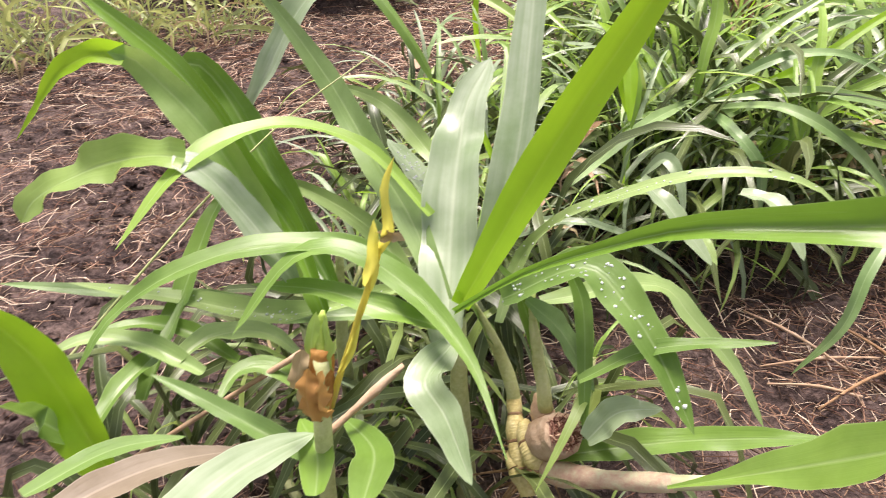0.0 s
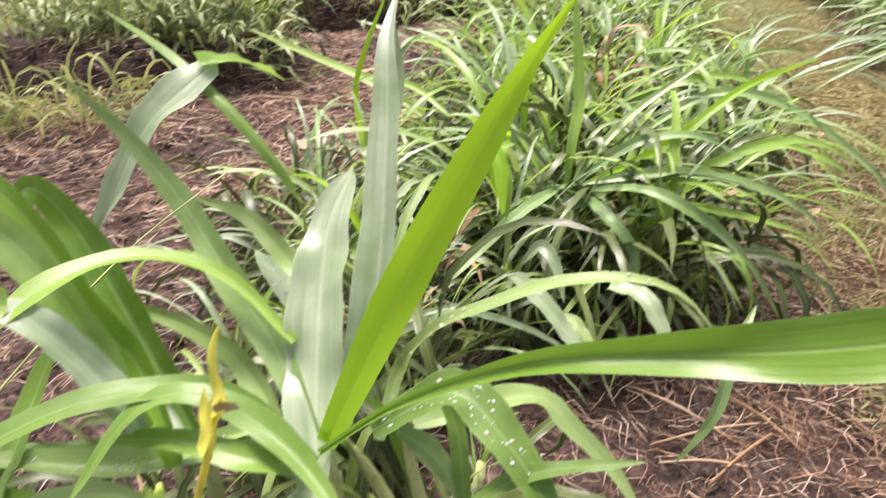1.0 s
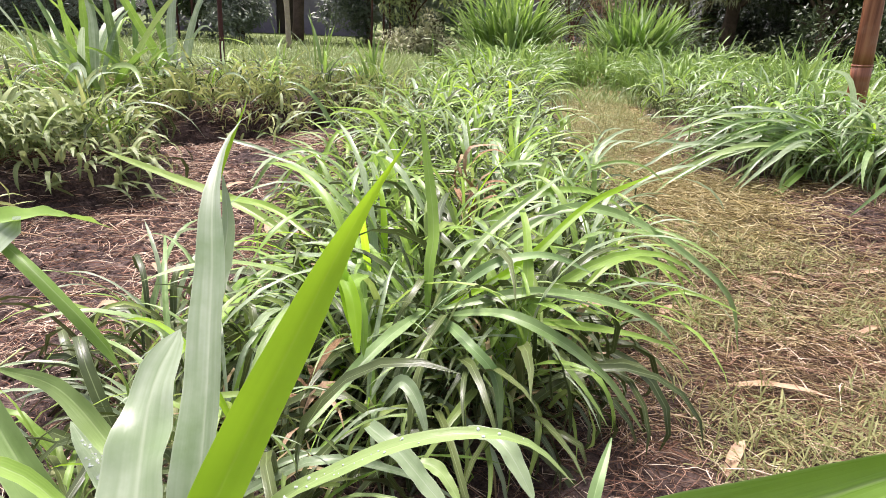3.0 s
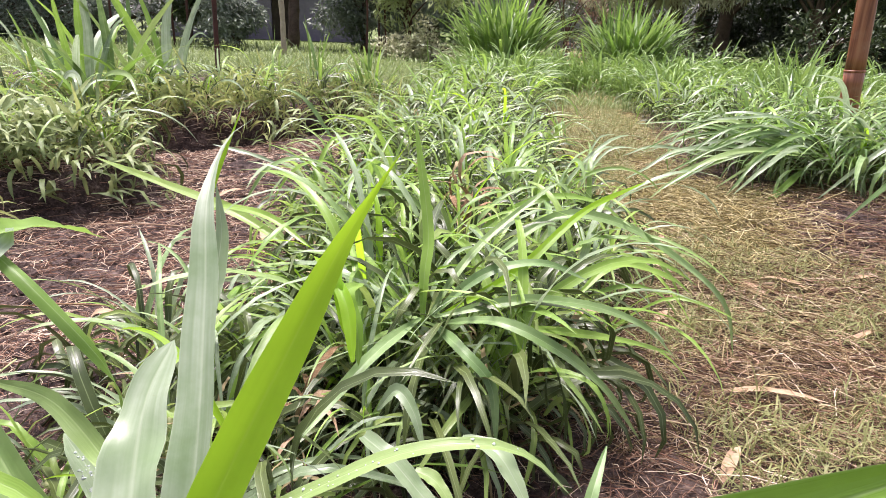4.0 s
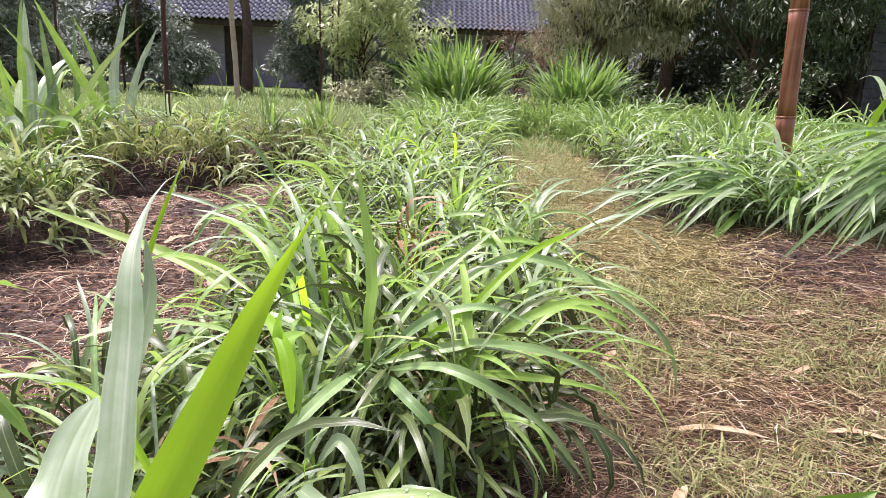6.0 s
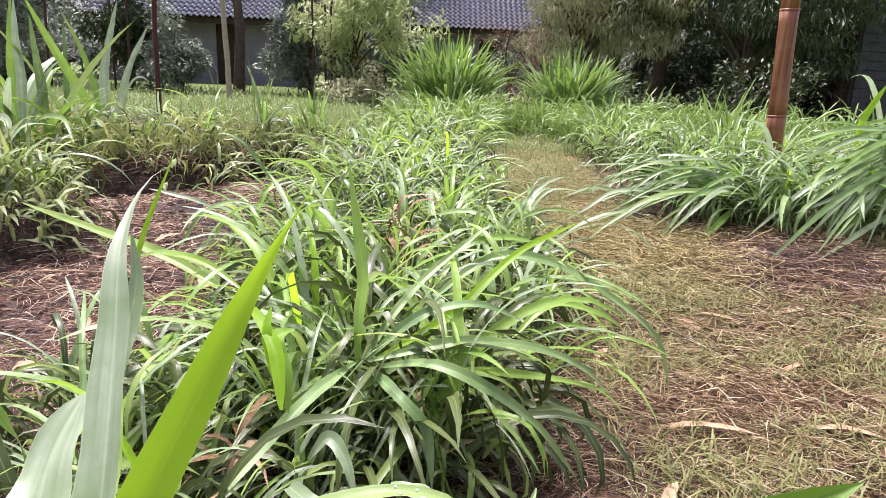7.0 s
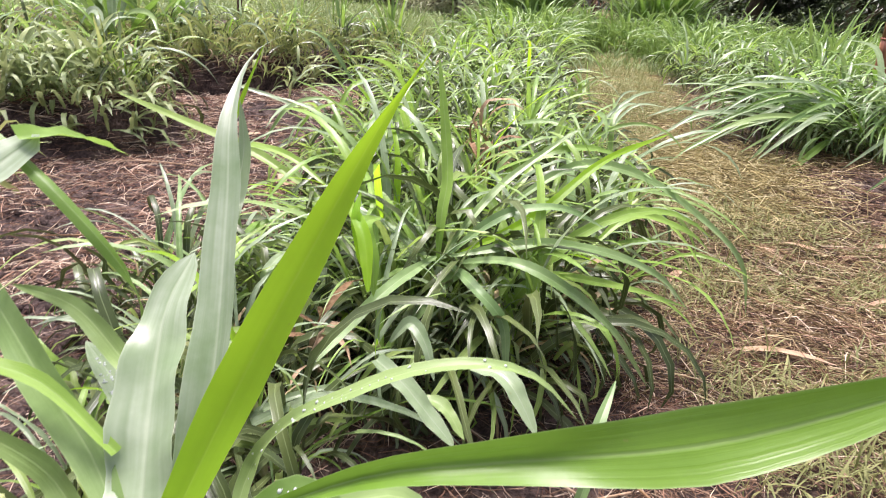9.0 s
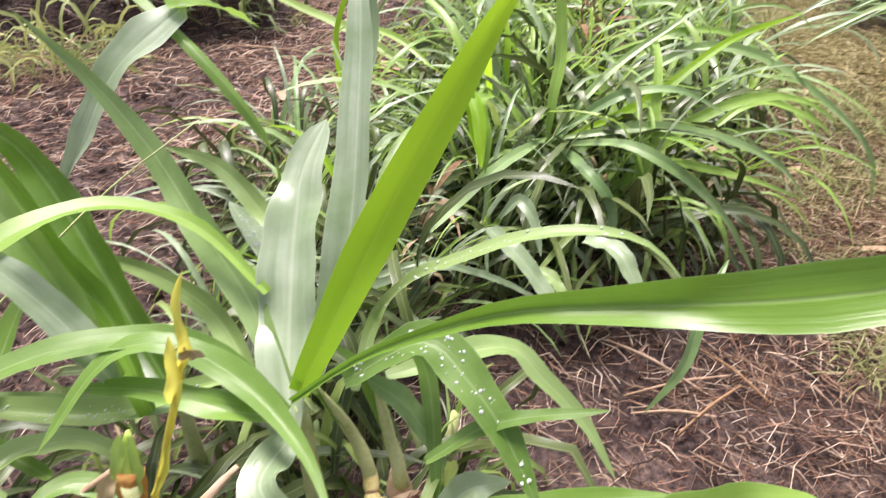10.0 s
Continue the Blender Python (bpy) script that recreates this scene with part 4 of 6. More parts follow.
            heap.add([tuple(q) for q in np.array(v) @ m[:3, :3].T + m[:3, 3]], f, uv)
        if n:
            tagged(part_mesh(name, heap.mesh(name), material, plant), "withered tan blades" if material == leaf_dry else "", kind="stuff")


def heap_leaves(heap, rng, centre, count, spread, size, shapes, lean=(-0.3, 0.6), rise=0.1, width=1.0):
    for _ in range(count):
        r, a = math.sqrt(rng.random()), rng.uniform(0, 2 * math.pi)
        x, y = centre[0] + spread[0] * r * math.cos(a), centre[1] + spread[1] * r * math.sin(a)
        z = (centre[2] if len(centre) > 2 else ground_height(x, y)) + rng.uniform(0, rise)
        v, f, uv = shapes[int(rng.integers(len(shapes)))]
        m = np.array(placed((x, y, z), a + rng.normal(0, 0.8), rng.uniform(*lean), rng.uniform(*size)) @ Matrix.Diagonal((1, width, 1, 1)))
        w = np.array(v) @ m[:3, :3].T + m[:3, 3]
        heap.add([tuple(q) for q in w], f, uv)


def upright_leaf(plant, rng, spread, size, lean=(-0.32, 0.06)):
    """One stiff rising blade of a tall clump."""
    u, a, r = int(rng.integers(8)), rng.uniform(0, 6.28), math.sqrt(rng.random())
    key = (100 + u, "leaf")
    if key not in ARCH_MESH:
        ARCH_MESH[key] = mesh_from("leaf", *UPRIGHT[u])
        ARCH_MESH[key].materials.append((leaf_deep, leaf_blue, leaf_fresh, leaf_thin, leaf_silver_sheen)[u % 5])
    part_mesh("leaf", ARCH_MESH[key], None, plant, m=placed((spread * r * math.cos(a), spread * 0.8 * r * math.sin(a), -0.02), a + rng.normal(0, 0.6), rng.uniform(*lean), rng.uniform(*size)))


rng = np.random.default_rng(11)
MATURE = [leaf_blue, leaf_silver_sheen, leaf_fresh, leaf_fresh, leaf_fresh, leaf_soft, leaf_soft, leaf_silver_sheen]
tussock_leaves(second_plant, rng, 290, (0.18, 0.23), (0.14, 0.36), MATURE)
tussock_leaves(near_plant, rng, 39, (0.08, 0.08), (0.1, 0.2), MATURE, (0.06, 0.14), dry=0)
tussock_leaves(low_plant, rng, 39, (0.12, 0.08), (0.1, 0.2), MATURE, (0.04, 0.12), dry=0.1)
tussock_leaves(left_plant, rng, 52, (0.12, 0.1), (0.12, 0.24), MATURE, (0.05, 0.16), dry=0.1)
ROW = [leaf_blue, leaf_deep, leaf_thin, leaf_deep, leaf_fresh, leaf_silver_sheen]
tussock_leaves(right_plant, rng, 130, (0.25, 0.16), (0.16, 0.36), ROW)
tussock_leaves(corner_plant, rng, 130, (0.25, 0.2), (0.2, 0.42), ROW)

SIDE = [leaf_silver_sheen, leaf_soft, leaf_blue, leaf_wax_sheen, leaf_fresh]
for x, y, n, s in ((-0.37, 0.62, 65, 0.13), (-0.24, 0.5, 39, 0.08), (-0.5, 0.85, 52, 0.12), (-0.3, 0.85, 52, 0.1)):
    p = thing("tussock", (x, y, ground_height(x, y)), "low side shoots with pale arching silvery blades", "plant", "tussocks in the rows")
    tussock_leaves(p, rng, n, (s, s), (0.13, 0.3), SIDE, (0.05, 0.17), dry=0.35)


# the bed's row of tussocks, going away from the camera
for k, (x, y, n, s) in enumerate(((-0.1, 1.15, 230, 0.34), (0.08, 1.6, 200, 0.3), (-0.22, 1.65, 170, 0.32), (-0.05, 2.15, 220, 0.36),
                                  (0.02, 2.75, 200, 0.3), (-0.3, 2.8, 160, 0.32))):
    p = thing("tussock", (x, y, ground_height(x, y)), GRASS, "plant", "tussocks in the rows")
    tussock_leaves(p, rng, n, (s * 0.85, s), (0.13, 0.36), MATURE)

# brown withered crowns between the blades
for x, y, z in ((-0.05, 1.17, 0.27), (-0.04, 1.15, 0.21), (-0.06, 1.13, 0.15), (-0.22, 0.62, 0.12), (0.1, 0.78, 0.12)):
    z += ground_height(x, y)
    p = thing("withered_crown", (x, y, z - 0.06), "withered tan and brown leaf bases inside the tussocks", "dry leaves", "withered crowns")
    for k in range(11):
        v, f, uv = CURLED[int(rng.integers(len(CURLED)))]
        part_mesh("husk", mesh_from("husk", v, f, uv), (leaf_dry, brown_mat, husk_mat)[k % 3], p, m=placed((rng.normal(0, 0.015), rng.normal(0, 0.015), rng.uniform(0, 0.07)), rng.uniform(0, 6.28), rng.uniform(-0.8, 0.2), rng.uniform(0.06, 0.13)) @ Matrix.Diagonal((1, 2.0, 1, 1)))

# the neighbouring row beyond the path
for k, (x, y, n, s) in enumerate(((1.22, 2.95, 160, 0.22), (1.6, 2.95, 200, 0.28), (2.05, 2.95, 200, 0.3), (1.38, 3.4, 160, 0.28), (1.75, 3.6, 150, 0.34), (2.4, 3.2, 140, 0.34))):
    p = thing("tussock", (x, y, ground_height(x, y)), GRASS, "plant", "tussocks in the rows")
    tussock_leaves(p, rng, int(n * 0.85), (s * 0.85, s * 0.7), (0.14, 0.4), ROW, (0.06, 0.3))

for x, y, s, size, n, up in ((-1.05, 4.1, 0.06, (0.3, 0.5), 14, 1), (-0.7, 4.3, 0.08, (0.3, 0.5), 18, 1), (-1.35, 4.3, 0.05, (0.25, 0.4), 10, 1), (-0.35, 4.4, 0.06, (0.3, 0.5), 12, 1), (-1.75, 3.6, 0.06, (0.3, 0.45), 12, 1), (2.2, 5.0, 0.1, (0.4, 0.7), 20, 1), (1.9, 4.0, 0.1, (0.4, 0.65), 16, 1),(-0.12, 3.5, 0.36, (0.22, 0.42), 320, 0), (-0.02, 4.3, 0.38, (0.22, 0.42), 320, 0), (0.05, 5.1, 0.36, (0.25, 0.45), 300, 0),
                             (1.55, 4.3, 0.42, (0.2, 0.42), 300, 0), (2.1, 4.4, 0.5, (0.2, 0.42), 300, 0), (1.6, 5.0, 0.4, (0.2, 0.42), 260, 0),
                             (2.9, 4.2, 0.5, (0.2, 0.42), 260, 0), (3.5, 4.8, 0.6, (0.2, 0.42), 260, 0), (2.7, 5.3, 0.6, (0.2, 0.42), 260, 0),
                             (0.27, 8.2, 0.3, (0.6, 1.16), 460, 1), (1.72, 8.0, 0.32, (0.55, 1.04), 420, 1)):
    p = thing("tussock", (x, y, ground_height(x, y)), "upright clump of bright green fodder grass" if up else GRASS, "plant", "tussocks in the rows")
    if up:
        for _ in range(n // 2):
            upright_leaf(p, rng, s, size)
        heap = Heap()
        heap_leaves(heap, rng, (0, 0, 0), n // 2, (s, s * 0.8), size, UPRIGHT, (-0.38, 0.0), 0.12, 0.9)
        tagged(part_mesh("foliage", heap.mesh("foliage"), tall_leaf, p), kind="stuff")
    else:
        tussock_leaves(p, rng, 156, (s, s * 0.8), size, MATURE)


def swept_blades(plant, rng, count, spread, length, yaw, mats, height=0.22):
    """Long blades of a tussock that the wind and their weight have laid over to one side."""
    for k in range(count):
        x, y = rng.normal(0, spread[0]), rng.normal(0, spread[1])
        z = ground_height(plant.location.x + x, plant.location.y + y) - plant.location.z + rng.uniform(0.3, 1.0) * height
        m = placed((x, y, z), yaw + rng.normal(0, 0.45), rng.uniform(0.25, 0.9), rng.uniform(*length)) @ Matrix.Diagonal((1, rng.uniform(0.8, 1.5), 1, 1))
        part_mesh("leaf", arch_mesh(int(rng.integers(5, 24)), mats[int(rng.integers(len(mats)))]), None, plant, m=m)


SWEPT = [leaf_blue, leaf_silver_sheen, leaf_deep, leaf_blue, leaf_thin, leaf_deep, leaf_silver_sheen]
swept_blades(right_plant, rng, 60, (0.2, 0.12), (0.26, 0.5), 3.6, SWEPT)
swept_blades(corner_plant, rng, 45, (0.18, 0.16), (0.35, 0.7), 3.4, SWEPT, 0.4)


def leaning_fan(plant, rng, count, foot, first, last, rise, width):
    """Long blades that spring from one shoot and lie over side by side, from one tip to another."""
    for k in range(count):
        t = (k + rng.uniform(-0.3, 0.3)) / max(1, count - 1)
        tip = np.array(first) * (1 - t) + np.array(last) * t + rng.normal(0, 0.08, 3)
        tip[2] = max(tip[2], ground_height(tip[0], tip[1]) + 0.015)
        a = np.array(foot) + rng.normal(0, 0.03, 3)
        mids = [a * (1 - q) + tip * q + np.array((0, 0, rise * rng.uniform(0.6, 1.3) * 4 * q * (1 - q))) for q in (0.33, 0.66)]
        blade(plant, SWEPT[int(rng.integers(len(SWEPT)))], width * rng.uniform(0.7, 1.2), SKYWARD, a, *mids, tip, base=0.3)


leaning_fan(right_plant, rng, 13, (1.28, 2.52, 0.17), (0.62, 2.62, 0.12), (0.98, 2.24, 0.03), 0.09, 0.021)
leaning_fan(right_plant, rng, 7, (1.3, 2.55, 0.17), (0.8, 2.8, 0.16), (0.72, 2.5, 0.08), 0.1, 0.019)
leaning_fan(corner_plant, rng, 16, (1.9, 2.4, 0.4), (1.3, 2.3, 0.36), (1.36, 2.0, 0.04), 0.07, 0.024)
leaning_fan(corner_plant, rng, 8, (1.85, 2.35, 0.25), (1.45, 2.25, 0.02), (1.6, 1.95, 0.02), 0.1, 0.022)
for x, y, n in ((1.16, 2.9, 40), (1.4, 2.78, 45), (1.95, 2.7, 45), (1.32, 3.3, 30)):
    p = thing("tussock", (x, y, ground_height(x, y)), "fodder tussock with long blades swept to one side", "plant", "tussocks in the rows")
    swept_blades(p, rng, n, (0.12, 0.12), (0.22, 0.46), 3.6, SWEPT, 0.26)
for x, y, s in ((0.12, 5.8, 0.4), (0.25, 6.6, 0.42), (0.35, 7.4, 0.4), (1.2, 7.2, 0.4), (1.6, 5.8, 0.4), (1.75, 6.6, 0.45), (2.4, 6.3, 0.5), (3.2, 6.2, 0.6), (2.3, 7.4, 0.5), (4.2, 6.4, 0.6), (0.85, 7.6, 0.35), (3.3, 7.4, 0.6)):
    p = thing("tussock", (x, y, ground_height(x, y)), GRASS, "plant", "tussocks in the rows")
    heap = Heap()
    heap_leaves(heap, rng, (0, 0, 0), 300, (s, s * 0.8), (0.25, 0.5), ARCHED, (-0.3, 0.6), 0.2, 1.1)
    tagged(part_mesh("foliage", heap.mesh("foliage"), tall_leaf, p), kind="stuff")


# loose grass tufts on the soil bank
for k, (x, y) in enumerate(((-1.75, 3.3), (-1.5, 3.22), (-1.25, 3.42), (-1.0, 3.85), (-0.8, 4.1), (-0.55, 4.25), (-1.9, 2.5), (-1.5, 2.35), (-1.3, 2.1), (-2.2, 2.95), (-2.5, 3.1), (-1.6, 1.98), (-1.95, 2.05), (-2.05, 3.45), (-1.35, 3.75))):
    p = thing("grass_tuft", (x, y, ground_height(x, y)), "loose tuft of yellowish green grass on the soil bank", "grass", "tufts on the bank")
    tussock_leaves(p, rng, 36, (0.14, 0.1), (0.12, 0.36), [leaf_fresh, leaf_soft, leaf_soft, leaf_silver_sheen, leaf_fresh], (0.03, 0.13), per=9, dry=0.6)

# ---- weeds, lawn, straw ----
for p, n, spread in ((left_shoot, 44, 0.24), (tall_shoot, 3, 0.08)):
    for k in range(n):
        upright_leaf(p, rng, spread, (0.4, 0.95), (-0.25, 0.3))
SMALL = shape_library(16, 21, (0.1, 1.3), 0.14, 5, 3, mess=0.5)
FINE = shape_library(12, 23, (0.3, 2.2), 0.05, 3, 2)
TANGLE = shape_library(34, 24, (0.2, 2.6), 0.06, 6, 3, mess=1.3)
weeds, shade_weeds, withered = Heap(), Heap(), Heap()
for x, y, s, n in ((-1.5, 2.15, 0.45, 300), (-2.2, 2.5, 0.5, 320), (-1.6, 3.25, 0.36, 240), (-1.3, 3.4, 0.26, 170), (-0.95, 4.05, 0.36, 200), (-0.6, 4.3, 0.3, 140), (-1.6, 4.0, 0.5, 160), (-2.2, 3.5, 0.5, 320), (-2.9, 3.0, 0.6, 320), (-1.75, 1.2, 0.25, 110), (-1.85, 0.95, 0.25, 110), (-1.5, 1.42, 0.2, 90), (-2.6, 2.2, 0.5, 240)):
    for _ in range(n // 10):
        a, r = rng.uniform(0, 6.28), math.sqrt(rng.random())
        c = (x + s * r * math.cos(a), y + 0.75 * s * r * math.sin(a))
        if noise.noise(Vector((c[0] * 4, c[1] * 4, 7.0))) < -0.4:
            continue
        heap_leaves(weeds, rng, c, int(rng.integers(6, 16)), (0.05, 0.05), (0.05, rng.uniform(0.12, 0.3)), TANGLE, (-0.5, 0.9), 0.08, rng.uniform(0.4, 1.15))
        heap_leaves(shade_weeds, rng, c, 5, (0.07, 0.07), (0.06, 0.16), TANGLE, (0.0, 1.0), 0.06, 1.2)
        if rng.random() < 0.75:
            heap_leaves(withered, rng, c, 5, (0.08, 0.08), (0.05, 0.16), TANGLE, (0.1, 1.2), 0.1, 0.7)
for _ in range(110):
    x = rng.uniform(-2.1, -0.5)
    c = (x, bank_lip(x) + 0.02 + 0.4 * rng.random() ** 1.5)
    heap_leaves(weeds, rng, c, int(rng.integers(5, 14)), (0.05, 0.05), (0.06, rng.uniform(0.12, 0.28)), TANGLE, (-0.4, 1.0), 0.08, rng.uniform(0.4, 1.1))
    heap_leaves(shade_weeds, rng, c, 4, (0.06, 0.06), (0.06, 0.15), TANGLE, (0.1, 1.1), 0.04, 1.1)
    if rng.random() < 0.5:
        heap_leaves(withered, rng, c, 4, (0.06, 0.06), (0.06, 0.16), TANGLE, (0.2, 1.3), 0.05, 0.7)
for x, y, s, n in ((-1.32, 1.92, 0.22, 230), (-1.6, 1.84, 0.26, 200), (-1.2, 3.1, 0.3, 40), (-0.85, 3.8, 0.25, 60), (-1.9, 1.8, 0.26, 200)):
    heap_leaves(shade_weeds, rng, (x, y), n, (s, s * 0.7), (0.08, 0.16), SMALL, (0.0, 1.0), 0.16)
tagged(part_mesh("weeds", weeds.mesh("weeds"), weed_leaf, None), "low tangled yellowish green weeds on the soil bank", "weeds", kind="stuff")
tagged(part_mesh("weeds", shade_weeds.mesh("weeds"), weed_dark, None), "dark broad-leaved weeds at the foot of the bank", "weeds", kind="stuff")
tagged(part_mesh("weeds", withered.mesh("weeds"), leaf_dry, None), "withered straw-coloured weeds on the soil bank", "weeds", kind="stuff")
roots = Heap()
for _ in range(1500):
    x = rng.uniform(-2.2, -0.45)
    if noise.noise(Vector((x * 9, 3.0, 1.0))) < rng.uniform(-0.1, 0.5):
        continue
    y = bank_lip(x) - 0.03 + rng.normal(0, 0.03)
    c = np.array((x, y, 0.16 + rng.normal(0, 0.02)))
    d = np.array((rng.normal(0, 0.3), -0.35 + rng.normal(0, 0.3), -1.0)) * 0.1 * rng.random() ** 1.5 + 0.02
    roots.add(*tube_geometry([c, c + d * 0.5 + rng.normal(0, 0.012, 3), c + d], [rng.uniform(0.001, 0.003), 0.0006], 4, 3, 0.0, 0, False))
tagged(part_mesh("roots", roots.mesh("roots"), bark_straw, None), "brown roots and stems hanging over the bank's edge", "roots", kind="stuff")
lawn = Heap()
for _ in range(26000):
    y = 5.2 + 10.5 * rng.random() ** 1.6
    x = rng.uniform(-0.75, 0.75) * y
    heap_leaves(lawn, rng, (x, y), 1, (0.02, 0.02), (0.05, 0.15), FINE, (-0.4, 0.6), 0.0, 1.0 + 0.12 * y)
tagged(part_mesh("lawn", lawn.mesh("lawn"), lawn_leaf, None), "rough pale green meadow grass behind the beds", "grass", kind="stuff")
turf = Heap()
for _ in range(70000):
    y = 0.6 + 5.6 * rng.random() ** 1.2
    x = (0.26 + 0.117 * y + rng.normal(0, 0.15)) if y > 2.4 else 0.35 + 1.3 * rng.random() ** 1.3 + rng.normal(0, 0.1)
    if noise.noise(Vector((x * 3.2, y * 3.2, 4.0))) < (-0.12 if y < 1.5 else -0.18 if y < 2.4 else -0.35) or (x < 0.3 and y < 2) or ((x - 1.25) / 0.42) ** 2 + ((y - 2.05) / 0.32) ** 2 < 1:
        continue
    heap_leaves(turf, rng, (x, y), 1, (0.02, 0.02), (0.02, 0.075), FINE, (-0.2, 1.3), 0.012, 0.9)
rt = np.random.default_rng(39)
for _ in range(9000):
    x, y = 0.45 + 1.5 * rt.random(), 0.75 + 1.75 * rt.random()
    if noise.noise(Vector((x * 2.6, y * 2.6, 9.0))) < rt.uniform(-0.1, 0.25) or ((x - 1.25) / 0.42) ** 2 + ((y - 2.05) / 0.32) ** 2 < 1:
        continue
    heap_leaves(turf, rt, (x, y), 3, (0.012, 0.012), (0.025, 0.08), FINE, (-0.2, 1.2), 0.012, 1.0)
tagged(part_mesh("turf", turf.mesh("turf"), turf_leaf, None), "short yellowish green turf on the trodden path", "grass", kind="stuff")


def straw_piece(rng, at, yaw, tilt, length, thick):
    """A dry stalk or blade scrap, bent and thinning out."""
    bend, lift = rng.normal(0, 0.75), abs(rng.normal(0, 0.28))
    d, s, u = Vector((math.cos(yaw) * math.cos(tilt), math.sin(yaw) * math.cos(tilt), math.sin(tilt))), Vector((-math.sin(yaw), math.cos(yaw), 0)), Vector((0, 0, 1))
    verts = []
    for t, w in ((-0.5, 0.7), (0.05, 1.0), (0.5, 0.4)):
        c = Vector(at) + d * length * t + (s * bend + u * lift) * length * (0.25 - t * t)
        for a in (0, 2.1, 4.2):
            verts.append(tuple(c + (s * math.cos(a) + u * math.sin(a)) * thick * w))
    f = [(i * 3 + k, i * 3 + (k + 1) % 3, i * 3 + 3 + (k + 1) % 3, i * 3 + 3 + k) for i in range(2) for k in range(3)]
    return verts, f


def straw(name, label, material, count, region, lengths, thick, seed, rise=0.012):
    r, heap = np.random.default_rng(seed), Heap()
    x0, x1, y0, y1 = region
    for _ in range(count):
        x, y = r.uniform(x0, x1), y0 + (y1 - y0) * r.random() ** 1.4
        if min(x - x0, x1 - x, y - y0) < 0.3 * r.random() ** 2:
            continue
        if ((x - 1.25) / 0.42) ** 2 + ((y - 2.05) / 0.32) ** 2 < r.uniform(-2.0, 1.1):
            continue
        if noise.noise(Vector((x * 2.1, y * 2.1, seed))) + 0.6 * noise.noise(Vector((x * 7, y * 7, seed))) < r.uniform(-0.85, 0.3):
            continue
        fine = min(1.0, 0.45 + 0.4 * max(0.0, y))
        heap.add(*straw_piece(r, (x, y, ground_height(x, y) + r.uniform(0.001, rise)), r.uniform(0, 6.28), r.normal(0, 0.12), r.uniform(*lengths) * fine, r.uniform(*thick) * fine))
    tagged(part_mesh(name, heap.mesh(name), material, None), label, "straw", kind="stuff")


straw("straw_litter", "reddish brown dry grass stalks scattered on soil", straw_red, 40000, (-1.9, -0.05, -0.25, 3.4), (0.02, 0.1), (0.0005, 0.0014), 31)
straw("straw_litter", "small brown crumbs of rotted straw on soil", bark_straw, 26000, (-1.8, 0.9, -0.1, 2.4), (0.008, 0.04), (0.0005, 0.0016), 38, 0.008)
straw("straw_litter", "brown dry stalks beside the tussock row", straw_mat, 4200, (0.0, 1.1, 0.75, 1.6), (0.03, 0.13), (0.0005, 0.0014), 34, 0.02)
straw("straw_litter", "pale dry grass stalks matted on the path", straw_mat, 15000, (-0.1, 2.2, 0.7, 4.0), (0.03, 0.14), (0.0005, 0.0016), 32, 0.03)
straw("straw_litter", "reddish dry stalks trodden into the path", straw_red, 6000, (0.05, 2.0, 0.4, 2.7), (0.03, 0.13), (0.0005, 0.0015), 35, 0.02)
straw("straw_litter", "dry stalks and roots under the tussocks", straw_red, 9000, (-0.5, 0.9, 0.1, 1.2), (0.02, 0.1), (0.0004, 0.0013), 33)
straw("straw_litter", "dark brown stalks trodden into bare soil", bark_straw, 7000, (-0.1, 1.0, 0.2, 1.1), (0.02, 0.1), (0.0005, 0.0016), 37)



def clods(label, count, region, size, seed):
    """Crumbs and small clods of soil, uneven, lying half sunk."""
    r, heap = np.random.default_rng(seed), Heap()
    x0, x1, y0, y1 = region
    for _ in range(count):
        x, y = r.uniform(x0, x1), r.uniform(y0, y1)
        if noise.noise(Vector((x * 3.5, y * 3.5, seed))) < r.uniform(-0.5, 0.4):
            continue
        q = size[0] + (size[1] - size[0]) * r.random() ** 4
        c, turn = np.array((x, y, ground_height(x, y) + q * 0.2)), r.uniform(0, 6.28)
        verts = [tuple(c + q * np.array((r.normal(0, 0.15), r.normal(0, 0.15), r.uniform(0.5, 0.8))))]
        for h, w in ((0.35, 0.75), (-0.3, 1.0)):
            for k in range(6):
                a, g = turn + 1.0472 * k, w * r.uniform(0.7, 1.2)
                verts.append(tuple(c + q * np.array((g * math.cos(a), g * math.sin(a), h * r.uniform(0.6, 1.3)))))
        faces = [(0, 1 + k, 1 + (k + 1) % 6) for k in range(6)] + [(1 + k, 7 + k, 7 + (k + 1) % 6, 1 + (k + 1) % 6) for k in range(6)]
        heap.add(verts, faces)
    tagged(part_mesh("soil_clods", heap.mesh("soil_clods"), ground_mat, None), label, "soil", kind="stuff")


clods("dark brown crumbs and clods of bare garden soil", 14000, (-1.9, -0.2, 0.1, 3.1), (0.003, 0.018), 41)
clods("dark reddish clods on the bare mound", 3000, (0.85, 1.75, 1.7, 2.4), (0.003, 0.02), 42)
straw("straw_litter", "thin reddish stalks and roots on the bare mound", bark_straw, 2600, (0.75, 1.85, 1.55, 2.6), (0.03, 0.14), (0.0005, 0.0013), 43, 0.03)
straw("straw_litter", "pale dry stalks crossing the bare mound", straw_red, 1500, (0.75, 1.85, 1.55, 2.6), (0.03, 0.16), (0.0004, 0.0011), 44, 0.03)
straw("straw_litter", "rotted brown stalks and bark scraps on the path", bark_straw, 8000, (0.5, 1.9, 0.7, 2.0), (0.02, 0.11), (0.0006, 0.002), 45, 0.02)

